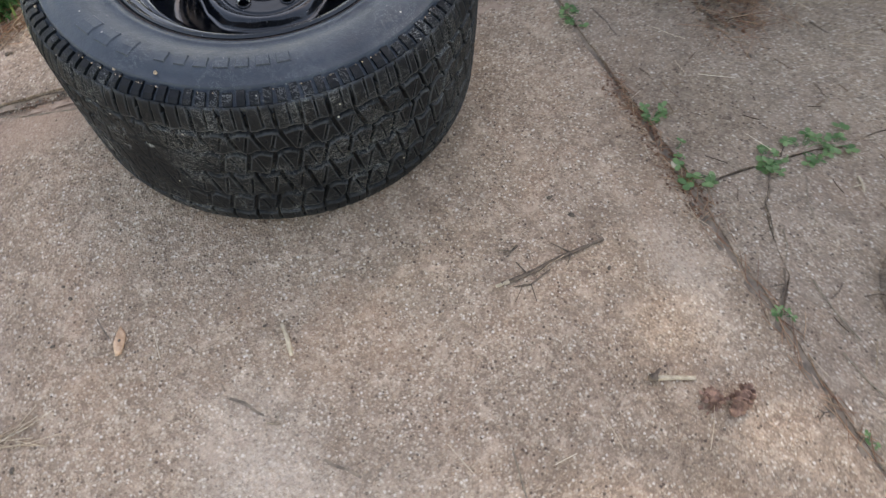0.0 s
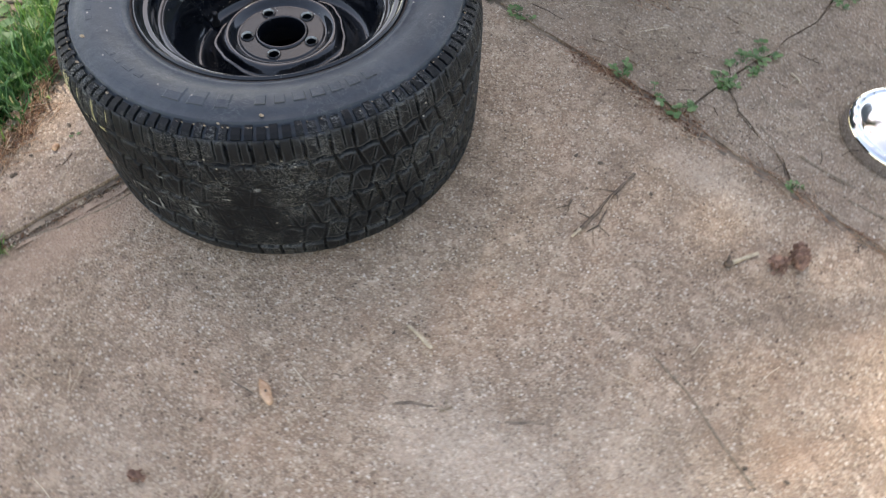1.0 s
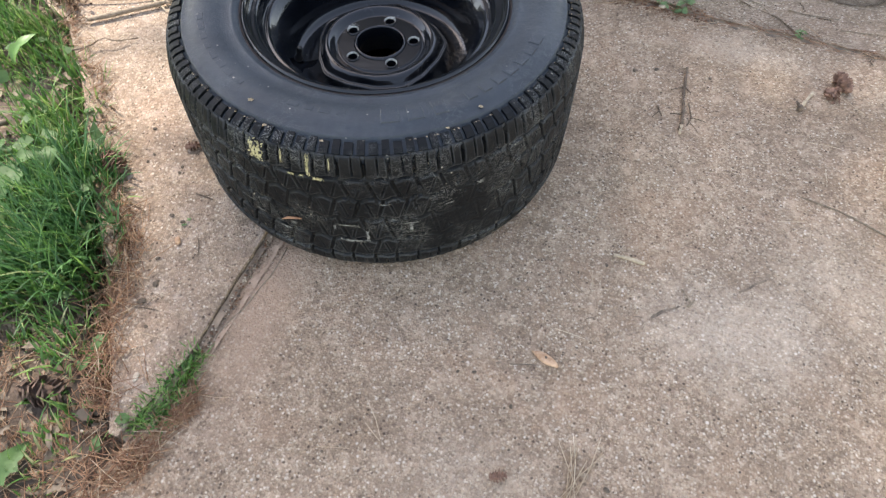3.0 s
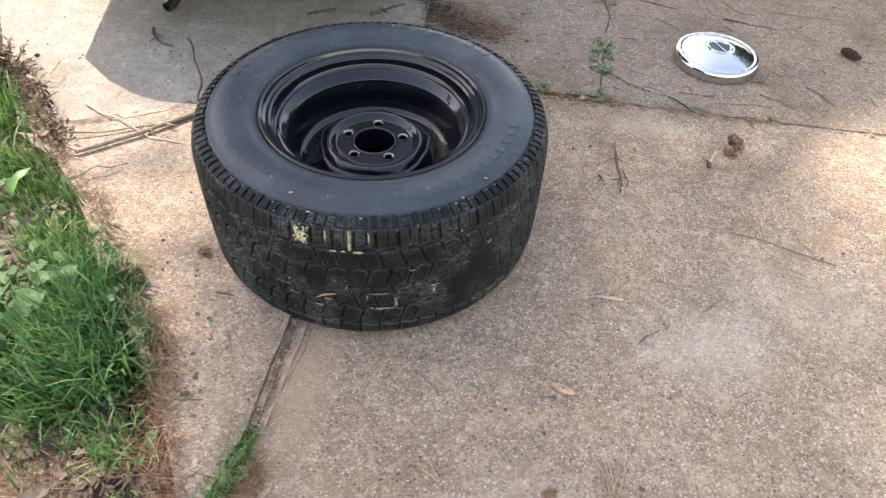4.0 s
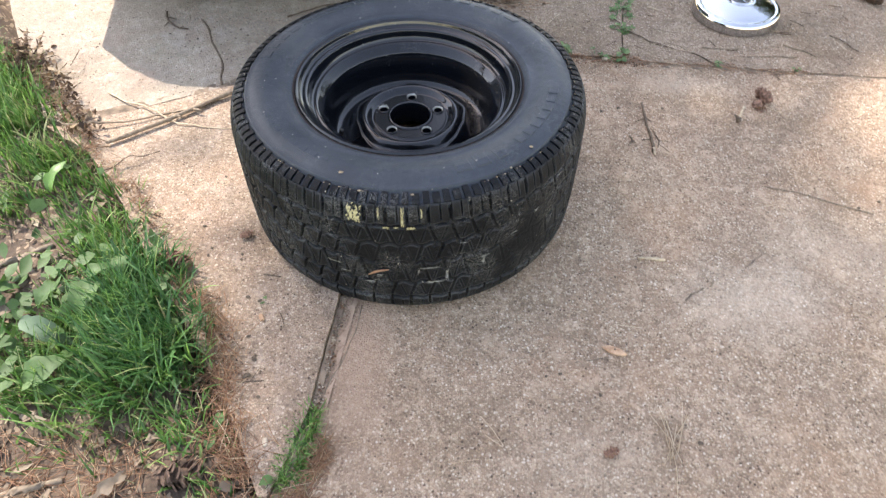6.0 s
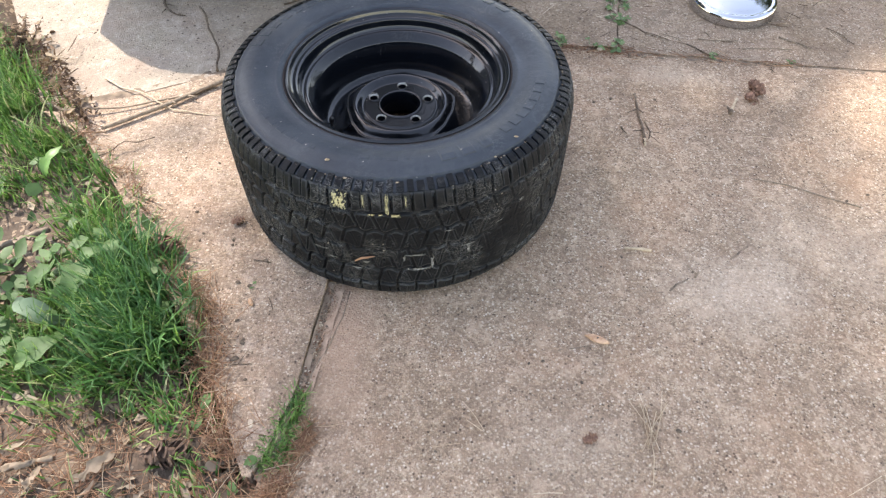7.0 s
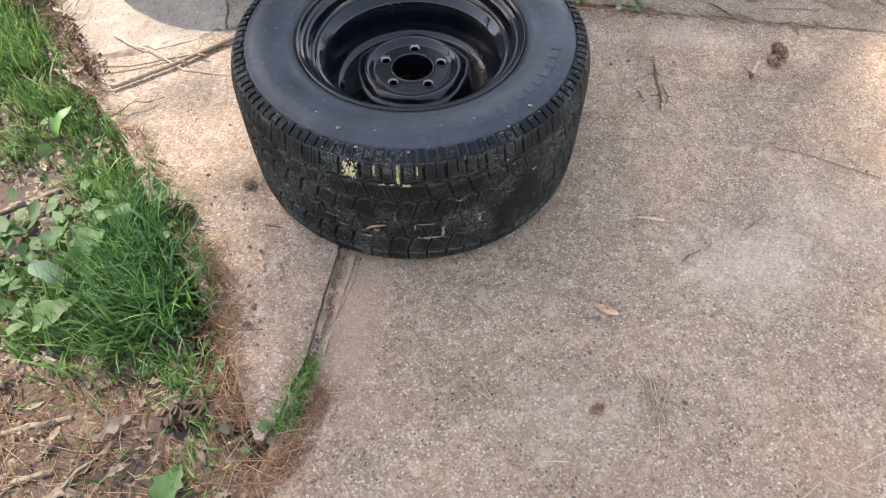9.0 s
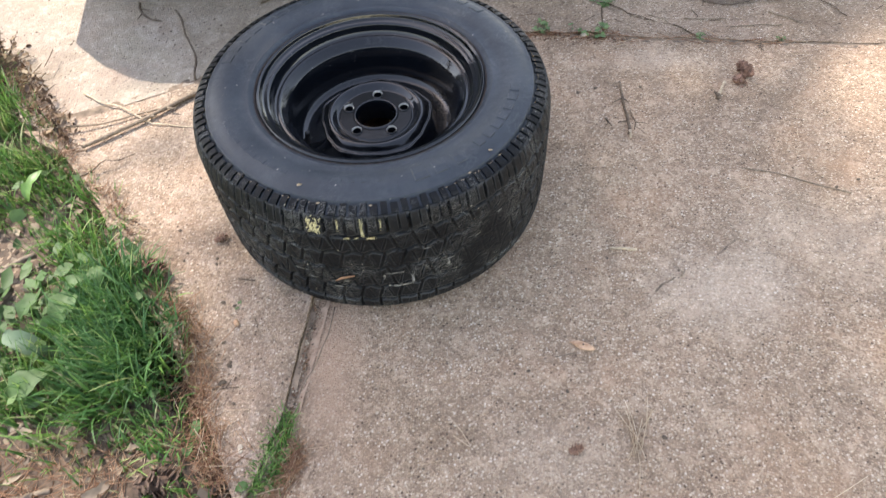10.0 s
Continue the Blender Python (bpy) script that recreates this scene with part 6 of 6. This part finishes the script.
# ---- an unseen evergreen shrub, added to darken the hubcap's reflection and the far corner ----
def build_shrub():
    rng = random.Random(12)
    bush = thing("unseen_shrub", "dense dark evergreen shrub added unseen behind the driveway", "shrub", m=pose(2.35, 2.15, -0.02))
    stems, out = [], []
    for k in range(60):
        u = Vector((rng.gauss(0, 1), rng.gauss(0, 1), abs(rng.gauss(0, 0.9)))).normalized()
        tip = Vector((u.x * 0.85, u.y * 0.75, 0.35 + u.z * 1.15)) * rng.uniform(0.8, 1.05)
        pts = wander((rng.gauss(0, 0.05), rng.gauss(0, 0.05), 0), tip, 5, 0.04, rng)
        stems.append(tube(pts, [0.014, 0.012, 0.010, 0.008, 0.006, 0.003], 6, 0.1, rng))
        for q in pts[2:]:
            for _ in range(75):
                c = q + Vector((rng.gauss(0, 0.10), rng.gauss(0, 0.10), rng.gauss(0, 0.09)))
                d = Vector((rng.gauss(0, 1), rng.gauss(0, 1), rng.gauss(0.3, 1))).normalized()
                e = d.cross(Vector((0.2, 0.3, 0.9))).normalized()
                L, w = rng.uniform(0.03, 0.055), rng.uniform(0.008, 0.014)
                out.append(([c, c + d * L * 0.5 - e * w, c + d * L, c + d * L * 0.5 + e * w], [(0, 1, 2, 3)]))
    v, f = joined(stems)
    part("stem", mesh_of("stem", v, f, TRUNK), bush)
    v, f = joined(out)
    part("foliage", mesh_of("foliage", v, f, PINE), bush, "small dark green leaves")["kind"] = "stuff"


build_shrub()


# ---- the pine whose high crown shades the slabs ----
CROWN = Vector((-3.97, 4.56, 8.2))


def crown_gap(p):
    """How open the crown is over a point of it: 2 a gap, 1 thin, 0.5 half open, 0 dense; gaps follow the light that falls on the slabs."""
    x, y = p.x + SHADOW.x * p.z, p.y + SHADOW.y * p.z
    if min(oval(x, y, 0.66, 0.38, 0.15, 0.06), oval(x, y, 1.24, 0.39, 0.20, 0.09)) < 1:
        return 2
    if oval(x, y, 0.97, -0.25, 0.17, 0.13) < 1:
        return 0
    if oval(x, y, 1.10, -0.18, 0.84, 0.74) < 1:
        return 1
    return 0.5 if oval(x, y, -0.20, -0.35, 0.45, 0.45) < 1 else 0


def build_pine():
    rng = random.Random(5)
    o = Vector((-4.6, 1.5, -0.05))
    tree = thing("pine_tree", "tall pine with a high open crown over the driveway", "tree", m=pose(*o))
    fork = Vector((-4.5, 1.6, 6.2))
    pieces = [tube([o - o, Vector((0.02, 0, 1.5)), Vector((0.05, 0.05, 3.8)), fork - o], [0.21, 0.17, 0.15, 0.13], 14, 0.06, rng)]
    pieces.append(tube(wander(fork - o, fork.lerp(CROWN, 0.72) - o, 6, 0.08, rng), [0.12, 0.10, 0.085, 0.07, 0.055, 0.04, 0.02], 10, 0.06, rng))
    clumps = []

    def limb(base, tip, first, sprays):
        pts = wander(base - o, tip - o, 6, 0.10, rng, 0.15)
        open_ = [crown_gap(p + o) for p in pts]
        if max(open_[1:]) == 2 or (max(open_) == 1 and rng.random() < 0.32):
            return
        pieces.append(tube(pts, [0.022, 0.019, 0.016, 0.013, 0.010, 0.007, 0.004], 7, 0.1, rng))
        for i in range(first, 7):
            for _ in range(sprays):
                q = pts[i] + Vector((rng.gauss(0, 0.17), rng.gauss(0, 0.17), rng.gauss(0, 0.12)))
                gap = crown_gap(q + o)
                if gap < 2 and rng.random() < (1.0, 0.85, 0.30)[int(gap * 2)]:
                    clumps.append((q, (19, 17, 9)[int(gap * 2)]))
                    pieces.append(tube([pts[i], q], [0.004, 0.002], 4))
    for _ in range(54):
        u = Vector((rng.gauss(0, 1), rng.gauss(0, 1), rng.gauss(0, 0.6))).normalized()
        tip = CROWN + Vector((u.x * (1.25 if u.x < 0 else 1.9), u.y * (1.7 if u.y < 0 else 2.25), u.z * 0.9)) * rng.uniform(0.45, 1.0)
        limb(fork.lerp(CROWN, rng.uniform(0.35, 0.9)) + Vector((rng.gauss(0, 0.08), rng.gauss(0, 0.08), rng.gauss(0, 0.08))), tip, 2, 5)
    back = CROWN + Vector((0.6, 1.45, 0.2))
    pieces.append(tube(wander(fork.lerp(CROWN, 0.70) - o, back - o, 7, 0.06, rng, 0.1), [0.024, 0.022, 0.020, 0.020, 0.019, 0.018, 0.016, 0.012], 7, 0.1, rng))
    for _ in range(54):
        tip = CROWN + Vector((rng.uniform(-0.5, 2.1), rng.uniform(0.75, 2.6), rng.gauss(0, 0.4)))
        limb(back + Vector((rng.gauss(0, 0.12), rng.gauss(0, 0.12), rng.gauss(0, 0.10))), tip, 1, 6)
    # low boughs that shade the wheel and the middle of the slabs
    for _ in range(46):
        tip = CROWN + Vector((rng.uniform(-0.55, -0.15), rng.uniform(-1.1, 1.55), rng.gauss(0, 0.4)))
        limb(fork.lerp(CROWN, rng.uniform(0.5, 0.85)), tip, 2, 5)
    v, f = joined(pieces)
    part("trunk", mesh_of("trunk", v, f, TRUNK), tree, "rough grey-brown trunk with limbs")
    out = []
    for c, count in clumps:
        for _ in range(count):
            d = Vector((rng.gauss(0, 1), rng.gauss(0, 1), rng.gauss(0.3, 0.8))).normalized()
            s = d.cross(Vector((0.3, 0.5, 0.8))).normalized() * 0.0045
            L = rng.uniform(0.10, 0.17)
            out.append(([c - s, c + s, c + d * L + s * 0.5, c + d * L - s * 0.5], [(0, 1, 2, 3)]))
    v, f = joined(out)
    part("crown", mesh_of("crown", v, f, PINE), tree, "open crown of long dark green needles")["kind"] = "stuff"


build_pine()
